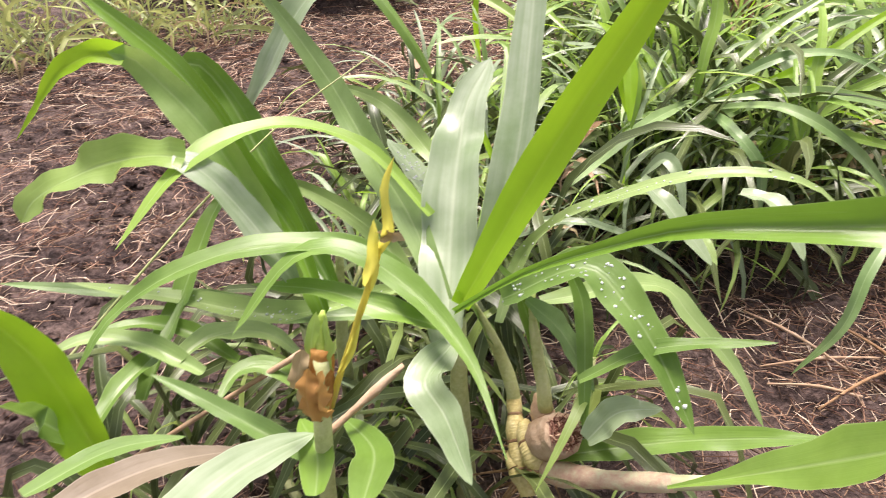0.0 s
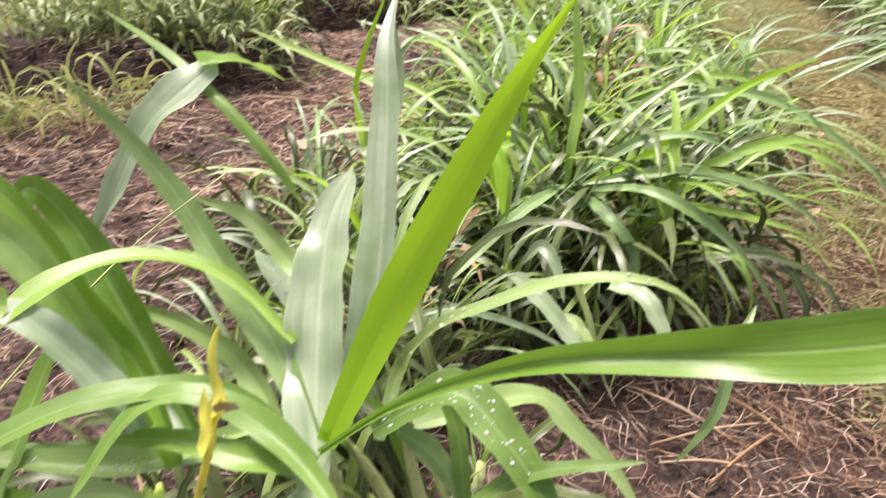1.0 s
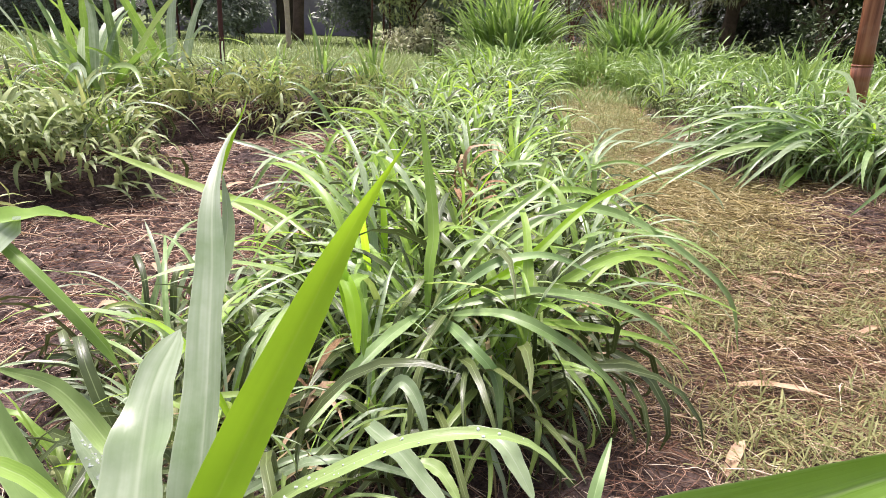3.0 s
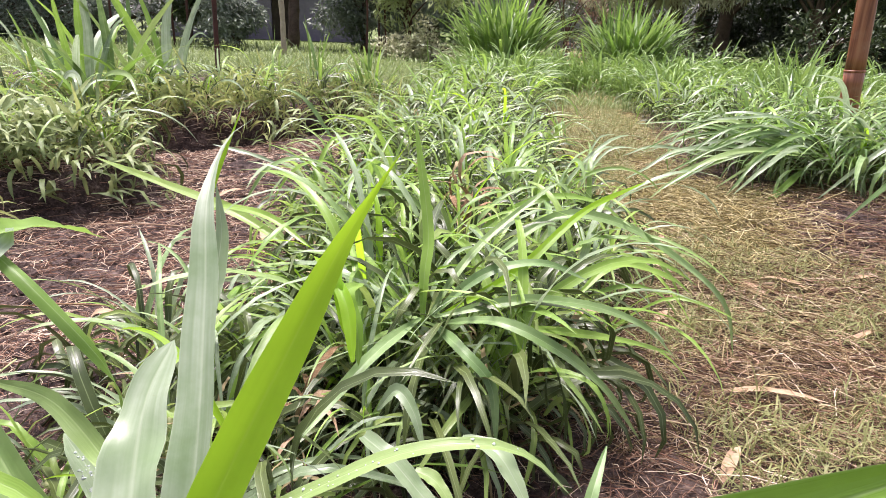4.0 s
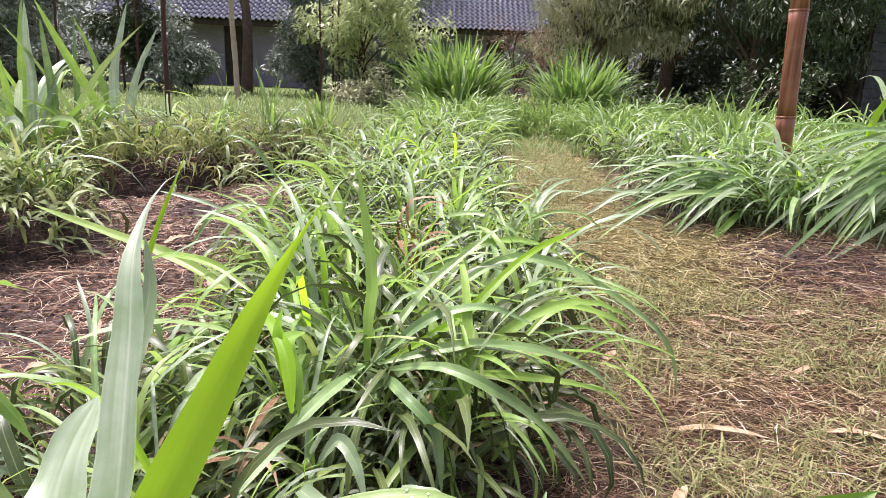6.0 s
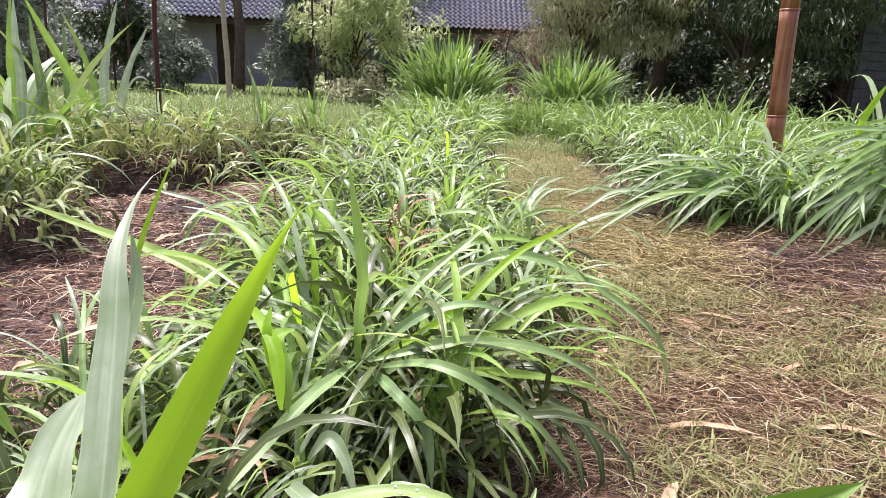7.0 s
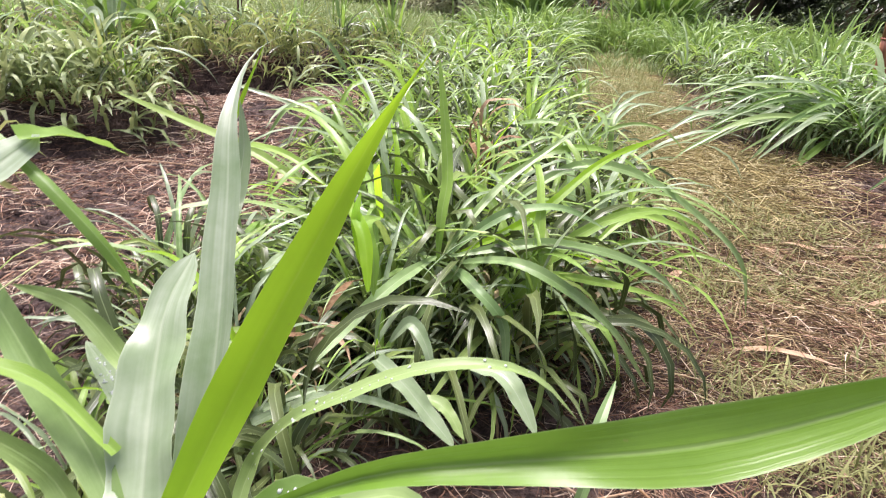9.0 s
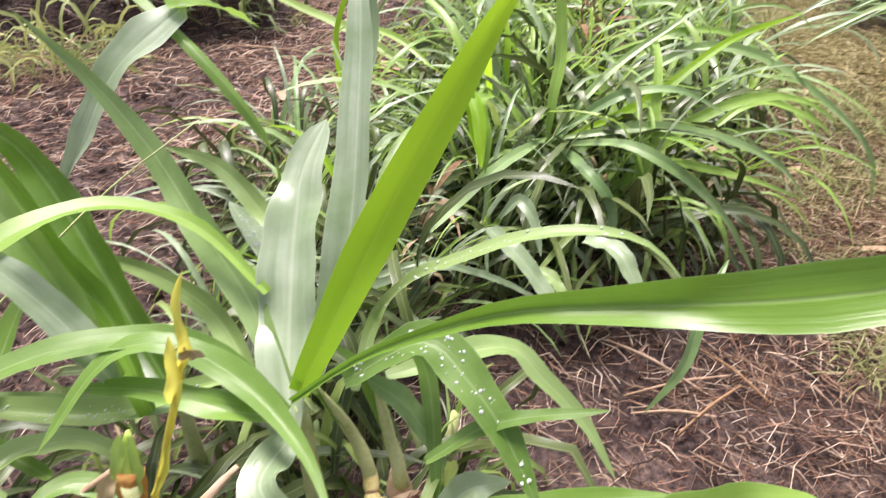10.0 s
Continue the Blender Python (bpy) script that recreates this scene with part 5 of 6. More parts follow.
strip_straw, rs = Heap(), np.random.default_rng(36)
for _ in range(14000):
    y = 2.3 + 4.4 * rs.random() ** 1.5
    x = 0.26 + 0.117 * y + rs.normal(0, 0.15)
    strip_straw.add(*straw_piece(rs, (x, y, ground_height(x, y) + rs.uniform(0.002, 0.02)), rs.uniform(0, 6.28), rs.normal(0, 0.15), rs.uniform(0.02, 0.09), rs.uniform(0.0007, 0.002)))
for _ in range(3500):
    x, y = rs.normal(0.78, 0.13), rs.normal(2.2, 0.25)
    strip_straw.add(*straw_piece(rs, (x, y, ground_height(x, y) + rs.uniform(0.002, 0.05)), rs.uniform(0, 6.28), rs.normal(0, 0.3), rs.uniform(0.03, 0.14), rs.uniform(0.0007, 0.0018)))
tagged(part_mesh("straw_litter", strip_straw.mesh("straw_litter"), straw_pale, None), "pale yellow mown straw lying along the path", "straw", kind="stuff")


# ---- poles ----
def bamboo_pole(x, y, height, radius, lean):
    p = thing("bamboo_pole", (x, y, ground_height(x, y) - 0.05), "thick reddish brown bamboo pole driven into the bed", "pole")
    z, k = 0.0, 0
    while z < height:
        seg = 0.47 if k == 0 else 0.5
        r0 = radius * (1 - 0.1 * z / height)
        pts = [(x + lean[0] * q, y + lean[1] * q, p.location.z + q) for q in (z, z + seg)]
        n = 8
        rad = [r0 * (1.05 if i in (0, n) else 1.0 + 0.015 * abs(2 * i / n - 1)) for i in range(n + 1)]
        tube("culm", p, bamboo_mat, pts, rad, sides=20, rough=0.0, n=n, seed=k)
        ring = [(x + lean[0] * q, y + lean[1] * q, p.location.z + q) for q in (z + seg - 0.008, z + seg + 0.004)]
        tube("node_ring", p, bamboo_mat, ring, [r0 * 1.04, r0 * 1.1, r0 * 1.1, r0 * 1.03], "paler raised node", sides=20, rough=0.0, n=3)
        z, k = z + seg, k + 1
    return p


bamboo_pole(1.76, 3.25, 2.6, 0.043, (-0.045, 0.0))


def plain_pole(name, label, x, y, height, radius, material, lean=(0, 0), seed=0):
    p = thing(name, (x, y, ground_height(x, y) - 0.03), label, "pole")
    z0 = p.location.z
    pts = [(x + lean[0] * q + 0.015 * math.sin(3 * q + seed), y + lean[1] * q, z0 + q) for q in np.linspace(0, height, 7)]
    tube("shaft", p, material, pts, [radius, radius * 0.8], rough=0.1, n=24, seed=seed)
    return p


plain_pole("wooden_pole", "thin pale wooden pole standing in the meadow", -2.65, 9.0, 3.0, 0.036, pale_pole, (-0.01, 0), 1)
plain_pole("stake", "dark crooked stake with twig stubs", -1.98, 4.9, 2.0, 0.018, stake_mat, (0.05, 0), 2)


# ---- trees, hedge and houses behind ----
def leaf_cloud(heap, rng, centre, radii, count, size, hang=0.3, slim=0.4):
    for _ in range(count):
        d = rng.normal(0, 1, 3)
        d /= np.linalg.norm(d)
        c = np.array(centre) + d * np.array(radii) * rng.uniform(0.5, 1.0) ** 0.5 * (1 + 0.18 * math.sin(5 * d[0] + 7 * d[2]))
        yaw, pitch, L = rng.uniform(0, 6.28), rng.normal(-hang, 0.5), rng.uniform(*size)
        t = np.array((math.cos(yaw) * math.cos(pitch), math.sin(yaw) * math.cos(pitch), math.sin(pitch)))
        s = np.cross(t, (0, 0, 1.0)) + rng.normal(0, 0.25, 3)
        s /= np.linalg.norm(s) + 1e-9
        up = np.cross(s, t)
        w = L * slim * 0.5
        v = [c, c + t * L * 0.4 + s * w + up * w * 0.3, c + t * L, c + t * L * 0.4 - s * w + up * w * 0.3]
        heap.add([tuple(q) for q in v], [(0, 1, 2), (2, 3, 0)], [(0.5, 0), (0.9, 0.4), (0.5, 0.9), (0.1, 0.4)])


def tree(name, label, x, y, trunk, lobes, material, count, size, seed, hang=0.3, slim=0.4, bark=bark_mat, category="tree"):
    r = np.random.default_rng(seed)
    p = thing(name, (x, y, ground_height(x, y) - 0.05), label, category)
    top = max(c[2] for c, _ in lobes)
    tube("trunk", p, bark, [(x, y, p.location.z), (x + 0.06, y, top * 0.35), (x - 0.04, y + 0.05, top * 0.7), (x, y, top)], [trunk, trunk * 0.75, trunk * 0.5, trunk * 0.25], rough=0.12, seed=seed)
    for c, _ in lobes:
        base = (x, y, p.location.z + 0.45 * c[2])
        tip = (x + c[0], y + c[1], c[2])
        tube("limb", p, bark, [base, tuple(np.array(base) * 0.5 + np.array(tip) * 0.5 + (0, 0, 0.12)), tip], [trunk * 0.45, trunk * 0.15], rough=0.1, sides=7, seed=seed)
    heap = Heap()
    total = sum(a * b * c for _, (a, b, c) in lobes)
    for c, rad in lobes:
        for _ in range(6):
            o = r.normal(0, 0.45, 3) * np.array(rad)
            leaf_cloud(heap, r, (c[0] + o[0], c[1] + o[1], c[2] - p.location.z + o[2]), np.array(rad) * 0.55, int(count * rad[0] * rad[1] * rad[2] / total / 6), size, hang, slim)
    tagged(part_mesh("crown", heap.mesh("crown"), material, p), kind="stuff")
    return p


def lobes(seed, n, wide, low, high, size):
    r = np.random.default_rng(seed)
    return [((r.uniform(-wide, wide), r.uniform(-0.6, 0.6), r.uniform(low, high)), (size * r.uniform(0.8, 1.3),) * 2 + (size * r.uniform(0.6, 0.9),)) for _ in range(n)]


tree("bamboo_thicket", "overhanging bamboo thicket with drooping olive leaves", 2.6, 12.0, 0.06, lobes(1, 12, 1.7, 0.9, 3.6, 0.75), hedge_leaf, 21600, (0.084, 0.19), 41, 0.8, 0.2, category="bamboo")
# the next three have the hollow's shade in their leaf colour
tree("bamboo_thicket", "overhanging bamboo thicket with drooping olive leaves", 5.4, 11.6, 0.07, lobes(11, 12, 1.6, 1.6, 3.8, 0.7), shade_toned_leaf, 18720, (0.084, 0.19), 51, 0.9, 0.2, category="bamboo")
tree("tree", "dense dark green tree behind the beds", 4.9, 14.4, 0.16, lobes(2, 18, 3.0, 2.0, 4.8, 1.1), shade_toned_leaf, 21600, (0.096, 0.21), 42, 0.6, 0.4)
tree("tree", "dense dark green tree behind the beds", 8.6, 12.6, 0.16, lobes(3, 14, 2.0, 1.2, 4.2, 1.0), shade_toned_leaf, 18720, (0.084, 0.19), 43, 0.6, 0.35)
tree("tree", "dense dark green tree behind the beds", 9.5, 15.5, 0.2, lobes(12, 16, 3.0, 0.8, 5.0, 1.3), hazy_tree_leaf, 18720, (0.11, 0.25), 52, 0.5, 0.4)
tree("tree", "dark shady tree beside the house", -8.9, 12.6, 0.14, lobes(4, 14, 1.6, 0.5, 3.8, 1.0), hazy_tree_leaf, 20160, (0.072, 0.16), 44, 0.5, 0.4)
tree("tree", "dark shady tree beside the house", -11.0, 14.5, 0.14, lobes(14, 14, 2.4, 0.5, 4.5, 1.2), hazy_tree_leaf, 15840, (0.096, 0.21), 54, 0.5, 0.4)
tree("tree", "slender tree with a dark trunk before the house", -3.4, 12.2, 0.11, lobes(15, 5, 0.9, 3.1, 4.2, 0.6), hazy_tree_leaf, 5760, (0.072, 0.15), 55, 0.5, 0.4)
tree("tree", "dark leafy tree between the two houses", -2.2, 15.5, 0.12, lobes(16, 12, 1.0, 0.5, 3.8, 0.75), hazy_tree_leaf, 17280, (0.072, 0.17), 56, 0.5, 0.4)
tree("cassava_bush", "pale green cassava bush with reddish stems", -1.15, 10.4, 0.03, lobes(5, 12, 0.8, 0.8, 2.3, 0.4), cassava_leaf, 5600, (0.08, 0.17), 45, 0.5, 0.28, stake_mat, "bush")
tree("bush", "dark green shrub by the house wall", -3.95, 10.8, 0.05, lobes(6, 7, 0.45, 0.4, 1.3, 0.36), hazy_tree_leaf, 5184, (0.06, 0.12), 46, 0.4, 0.4, category="bush")
# leaf colour darkened to stand for shade beside the house
tree("bush", "tall shrub beside the end of the house, leaves coloured as in shade", -5.15, 11.9, 0.05, lobes(21, 12, 0.32, 0.6, 3.6, 0.42), shade_toned_leaf, 8000, (0.07, 0.16), 61, 0.5, 0.4, category="bush")
tree("bush", "dark green shrub by the house wall", -2.1, 12.0, 0.05, lobes(7, 7, 0.6, 0.5, 1.8, 0.45), hazy_tree_leaf, 6048, (0.06, 0.14), 47, 0.4, 0.4, category="bush")
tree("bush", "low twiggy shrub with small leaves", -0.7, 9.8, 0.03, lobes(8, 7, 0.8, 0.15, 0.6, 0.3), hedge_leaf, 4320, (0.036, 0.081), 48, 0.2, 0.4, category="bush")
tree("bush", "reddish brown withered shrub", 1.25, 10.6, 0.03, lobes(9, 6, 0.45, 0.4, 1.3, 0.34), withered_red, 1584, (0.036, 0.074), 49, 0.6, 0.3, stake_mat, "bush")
# two shrubs darkened by colour, as if under the trees
tree("bush", "weedy shrub with the shade put into its leaf colour", 4.6, 9.6, 0.03, lobes(10, 6, 0.5, 0.2, 0.9, 0.3), shade_toned_leaf, 1368, (0.06, 0.12), 50, 0.4, 0.4, category="bush")
tree("bush", "weedy shrub with the shade put into its leaf colour", 2.9, 9.6, 0.03, lobes(20, 6, 0.5, 0.1, 0.6, 0.3), shade_toned_leaf, 1368, (0.06, 0.12), 60, 0.4, 0.4, category="bush")
# near-black colour gives these two hedges the hollow's deep shade
tree("hedge", "dark hedge closing the back of the garden", 4.6, 16.4, 0.04, lobes(18, 22, 2.8, 0.05, 1.6, 0.6), shade_toned_leaf, 15000, (0.06, 0.14), 58, 0.3, 0.4, category="hedge")
tree("hedge", "dark hedge closing the back of the garden", 9.6, 16.8, 0.04, lobes(19, 22, 3.2, 0.05, 1.4, 0.6), shade_toned_leaf, 15000, (0.06, 0.14), 59, 0.3, 0.4, category="hedge")
tree("hedge", "dark hedge closing the back of the garden", -7.6, 11.6, 0.04, lobes(17, 12, 1.8, 0.2, 0.9, 0.4), hazy_tree_leaf, 8640, (0.048, 0.11), 57, 0.3, 0.4, category="hedge")
for k, (x, y, n) in enumerate(((-17.0, 27.0, 14), (-12.5, 31.0, 16), (-3.5, 30.0, 16), (-1.6, 22.0, 10), (5.5, 31.0, 16), (11.5, 24.0, 16), (17.0, 26.0, 14), (-14.5, 20.0, 14))):
    tree("tree", "tall dark tree far behind the garden", x, y, 0.25, lobes(60 + k, n, 3.4 if k != 3 else 1.0, 0.5, 6.5, 1.9 if k != 3 else 1.0), hazy_tree_leaf, 9500, (0.18, 0.37), 70 + k, 0.4, 0.5)
tree("tree", "tall dark tree far behind the garden", -10.2, 18.0, 0.2, lobes(90, 16, 1.9, 0.3, 4.5, 1.0), hazy_tree_leaf, 9500, (0.12, 0.25), 91, 0.4, 0.5)
# added trees: unseen crowns above the view keep sky light off the background
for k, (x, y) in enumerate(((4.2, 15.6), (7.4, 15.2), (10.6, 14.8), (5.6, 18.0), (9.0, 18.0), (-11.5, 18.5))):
    tree("tree", "shade tree added behind the garden, its broad crown out of view", x, y, 0.2, lobes(100 + k, 14, 1.9, 3.6, 6.6, 1.2), shade_toned_leaf, 5200, (0.24, 0.44), 110 + k, 0.3, 0.6)
# slim reddish stems in the cassava and beside the house
for k, (x, y, lean) in enumerate(((-1.75, 10.3, 0.01), (-1.58, 10.35, 0.02), (-1.45, 10.3, -0.01), (-6.05, 11.0, 0.01), (-5.2, 11.4, -0.02), (-4.75, 10.9, 0.01))):
    plain_pole("sapling", "slim reddish brown sapling stem with leaf scars", x, y, 3.2, 0.016 if k < 3 else 0.02, stake_mat, (lean, 0), k)


# ---- houses ----
def house(name, label, x, y, w, d, wall_h, rise):
    p = thing(name, (x, y, 0.0), label, "house")

    def box(part_name, x0, y0, z0, x1, y1, z1, material, lab=""):
        bm = bmesh.new()
        bmesh.ops.create_cube(bm, size=1.0, matrix=Matrix.LocRotScale(((x0 + x1) / 2, (y0 + y1) / 2, (z0 + z1) / 2), None, (x1 - x0, y1 - y0, z1 - z0)))
        bmesh.ops.bevel(bm, geom=bm.edges[:], offset=0.01, segments=1, affect="EDGES")
        return part(part_name, bm, material, p, lab)
    door_x = 0.15 * w
    box("wall", -w / 2, 0, 0, door_x - 0.45, 0.15, wall_h, hazy_plaster_mat)
    box("wall", door_x + 0.45, 0, 0, w / 2, 0.15, wall_h, hazy_plaster_mat)
    box("wall", door_x - 0.45, 0, 2.0, door_x + 0.45, 0.15, wall_h, hazy_plaster_mat)
    box("door", door_x - 0.44, 0.05, 0, door_x + 0.44, 0.1, 1.99, wood_dark, "dark wooden door")
    box("wall", -w / 2, d - 0.15, 0, w / 2, d, wall_h, hazy_plaster_mat)
    box("wall", -w / 2, 0.15, 0, -w / 2 + 0.15, d - 0.15, wall_h, hazy_plaster_mat)
    box("wall", w / 2 - 0.15, 0.15, 0, w / 2, d - 0.15, wall_h, hazy_plaster_mat)
    box("eave_beam", -w / 2 - 0.3, -0.62, wall_h - 0.22, w / 2 + 0.3, -0.56, wall_h - 0.06, wood_dark, "dark eave board")
    half = d / 2 + 0.6
    slope, run = math.atan2(rise, half), math.hypot(rise, half)
    for sgn in (1, -1):
        m = Matrix.Translation((0, d / 2 - sgn * half / 2, wall_h + rise / 2 - 0.06)) @ Euler((sgn * slope, 0, 0)).to_matrix().to_4x4()
        bm = bmesh.new()
        bmesh.ops.create_cube(bm, size=1.0, matrix=m @ Matrix.Diagonal((w + 0.6, run, 0.05, 1)))
        roof = part("roof", bm, wood_dark, p)
        if sgn == -1:
            continue
        # wavy pan tiles, laid course over course from the eave
        v, f = [], []
        for j in range(2):
            for i in range(7):
                u = i / 6
                v.append((0.22 * (u - 0.5), (j - 0.5) * 0.3, 0.045 * math.sin(6.28 * u) + (0.075 if j == 0 else 0.0)))
        v += [(a, b, c - 0.015) for a, b, c in v]
        for i in range(6):
            f += [(i, i + 1, i + 8, i + 7), (i + 14, i + 21, i + 22, i + 15), (i, i + 14, i + 15, i + 1)]
        tile_me = mesh_from("tile", v, f)
        tile_me.materials.append(tile_mat)
        cols, rows = int((w + 0.6) / 0.2), int(run / 0.25)
        rest = Heap()
        for r in range(rows):
            for c in range(cols):
                q = m @ pose(-(w + 0.6) / 2 + 0.1 + 0.2 * c, -run / 2 + 0.1 + 0.25 * r, 0.055) @ pose(0, 0, 0, 0, 0, ((c * 7 + r * 3) % 5 - 2) * 0.8)
                if r < 5 and c < 56:
                    part_mesh("tile", tile_me, None, roof, m=q)
                else:
                    rest.add([tuple(q @ Vector(a)) for a in v], f)
        tagged(part_mesh("tiles", rest.mesh("tiles"), tile_mat, roof), kind="stuff")
    return p


house("house", "old grey plastered house with weathered tile roof", -7.9, 24.0, 6.6, 4.0, 2.2, 1.9)
house("house", "low house with pale tile roof behind the trees", 1.75, 26.5, 4.4, 4.0, 2.35, 2.0)


def board_shed(x, y, w, h):
    p = thing("shed", (x, y, 0.0), "grey weathered shed of horizontal boards", "shed")
    for k in range(int(h / 0.16)):
        bm = bmesh.new()
        bmesh.ops.create_cube(bm, size=1.0, matrix=Matrix.Translation((0, 0.01 * (k % 2), 0.1 + 0.16 * k)) @ Matrix.Diagonal((w, 0.03, 0.15, 1)))
        part("board", bm, grey_board, p)
    for sx in (-1, 1):
        bm = bmesh.new()
        bmesh.ops.create_cube(bm, size=1.0, matrix=Matrix.Translation((sx * w / 2, 0.08, h / 2)) @ Matrix.Diagonal((0.1, 0.1, h, 1)))
        part("post", bm, wood_dark, p)


board_shed(8.3, 12.0, 1.2, 2.4)


# ---- the near tussock's stumps, shoots and sticks ----
def lump(name, parent, material, points, radii, label="", seed=0, sides=14):
    return tube(name, parent, material, points, radii, label, sides, 0.06, None, seed)


def jointed(label, points, radii, material, joints, seed):
    """A swollen underground stem of short joints, with brown husk scars between them."""
    line, _ = spline(points, 24)
    cuts = np.linspace(0, 24, joints + 1).astype(int)
    for k in range(joints):
        a, b = cuts[k], cuts[k + 1]
        r = np.interp(np.linspace(a, b, 7) / 24, np.linspace(0, 1, len(radii)), radii)
        lump("joint", near_plant, material, [tuple(q) for q in line[a:b + 1]], list(r * (0.84, 0.98, 1.05, 1.07, 1.04, 0.97, 0.82)), label, seed + k)
        if k:
            d = line[a] - line[a - 1]
            rr0 = float(np.interp(a / 24, np.linspace(0, 1, len(radii)), radii))
            lump("husk_scar", near_plant, brown_mat, [tuple(line[a] - d * 0.35), tuple(line[a]), tuple(line[a] + d * 0.5)], [rr0 * 0.84, rr0 * 0.95, rr0 * 0.98, rr0 * 0.86], "ragged brown husk scar", seed + 40 + k)


jointed("swollen yellow joint of the rootstock", [(-0.1450, 0.1820, 0.1830), (-0.1370, 0.1660, 0.1810), (-0.1280, 0.1580, 0.1730), (-0.1260, 0.1520, 0.1550)], [0.005, 0.0071, 0.0075, 0.0054], bulb_mat, 3, 1)
jointed("tan husk-wrapped joint of the rootstock", [(-0.1600, 0.2020, 0.1910), (-0.1530, 0.1870, 0.1820), (-0.1470, 0.1730, 0.1730), (-0.1350, 0.1570, 0.1600), (-0.1290, 0.1470, 0.1520)], [0.0046, 0.0058, 0.0071, 0.0075, 0.0058], bulb_mat, 4, 8)
jointed("small greenish joint of the rootstock", [(-0.1490, 0.1680, 0.1650), (-0.1420, 0.1580, 0.1620), (-0.1340, 0.1510, 0.1560)], [0.0038, 0.0063, 0.0046], bulb_mat, 2, 15)
lump("cut_stump", near_plant, husk_mat, [(-0.1340, 0.1790, 0.1750), (-0.1250, 0.1690, 0.1880), (-0.1184, 0.1654, 0.1982), (-0.1140, 0.1630, 0.2050)], [0.0083, 0.0129, 0.0146, 0.015, 0.0146, 0.0138], "cut stump wrapped in dry husk", 4, 18)
lump("cut_end", near_plant, cut_mat, [(-0.1145, 0.1633, 0.2042), (-0.1132, 0.1626, 0.2062)], [0.0125, 0.0117, 0.0092, 0.0017], "reddish brown fibrous cut end", 5, 16)
lump("husk_collar", near_plant, husk_mat, [(-0.1380, 0.1990, 0.1980), (-0.1350, 0.1910, 0.1930), (-0.1310, 0.1820, 0.1870)], [0.0054, 0.0075, 0.0088, 0.0071], "dry tan husk collar", 6, 14)
rf = np.random.default_rng(8)
fibres = Heap()
axis = Vector((0.521, -0.284, 0.805)).normalized()
for _ in range(150):
    a, q = rf.uniform(0, 6.28), 0.0118 * math.sqrt(rf.random())
    e1 = axis.orthogonal().normalized()
    e2 = axis.cross(e1)
    c = Vector((-0.1130, 0.1624, 0.2066)) + e1 * q * math.cos(a) + e2 * q * math.sin(a)
    v, f = straw_piece(rf, tuple(c), a + rf.normal(0, 0.8), rf.normal(0.5, 0.5), rf.uniform(0.004, 0.011), rf.uniform(0.0003, 0.0008))
    fibres.add(v, f)
tagged(part_mesh("cut_fuzz", fibres.mesh("cut_fuzz"), cut_mat, near_plant, "frayed reddish fibres of the cut", m=Matrix.Translation(-near_plant.location)), kind="stuff")
lump("shoot", near_plant, stem_mat, [(-0.132, 0.187, 0.196), (-0.137, 0.192, 0.215), (-0.143, 0.195, 0.233), (-0.155, 0.200, 0.282)], [0.0054, 0.0046, 0.0036, 0.0007], "pale green shoot", 6)
lump("shoot", near_plant, stem_mat, [(-0.155, 0.195, 0.180), (-0.161, 0.198, 0.200), (-0.171, 0.200, 0.222), (-0.188, 0.186, 0.275)], [0.0054, 0.0048, 0.0038, 0.0007], "pale green shoot", 7)
lump("shoot", near_plant, stem_mat, [(-0.19, 0.2, 0.05), (-0.195, 0.185, 0.18), (-0.193, 0.175, 0.265)], [0.009, 0.008, 0.004], "thick green shoot", 8)
blade(near_plant, leaf_thin, 0.013, UPWARD, (-0.143, 0.195, 0.233), (-0.153, 0.199, 0.260), (-0.164, 0.198, 0.286), (-0.178, 0.190, 0.308), base=0.5)
blade(near_plant, leaf_thin, 0.012, UPWARD, (-0.171, 0.200, 0.222), (-0.181, 0.192, 0.250), (-0.190, 0.182, 0.275), (-0.196, 0.170, 0.295), base=0.5)
lump("shoot", left_plant, stem_mat, [(-0.32, 0.24, 0.02), (-0.315, 0.22, 0.16), (-0.31, 0.22, 0.27)], [0.008, 0.006, 0.003], "green shoot", 9)
lump("shoot", low_plant, stem_mat, [(-0.235, 0.06, 0.05), (-0.231, 0.064, 0.23), (-0.233, 0.07, 0.275), (-0.234, 0.076, 0.3)], [0.007, 0.0045, 0.005, 0.005], "green shoot", 10)
lump("bud", low_plant, bud_mat, [(-0.2345, 0.077, 0.296), (-0.237, 0.083, 0.312), (-0.237, 0.086, 0.324)], [0.0036, 0.004, 0.0042, 0.004, 0.0034, 0.0026, 0.001], "swollen lime green bud", 11)
tube("sheath", low_plant, sheath_mat, [(-0.2325, 0.068, 0.262), (-0.2335, 0.073, 0.283), (-0.2356, 0.0795, 0.3045)], [0.0048, 0.0062, 0.0066, 0.0062], "orange brown withered sheath", 12, 0.12, 12, 4)
rr = np.random.default_rng(5)
for k in range(16):
    a, z = rr.uniform(0, 6.28), rr.uniform(0.1, 0.15)
    c = np.array((-0.14, 0.19, z))
    d = np.array((math.cos(a), math.sin(a) - 0.3, -0.4))
    lump("root", near_plant, root_mat, [c, c + d * 0.02 + (0, 0, 0.004), c + d * 0.045 + rr.normal(0, 0.006, 3)], [0.0014, 0.001, 0.0004], "", 30 + k, 5)
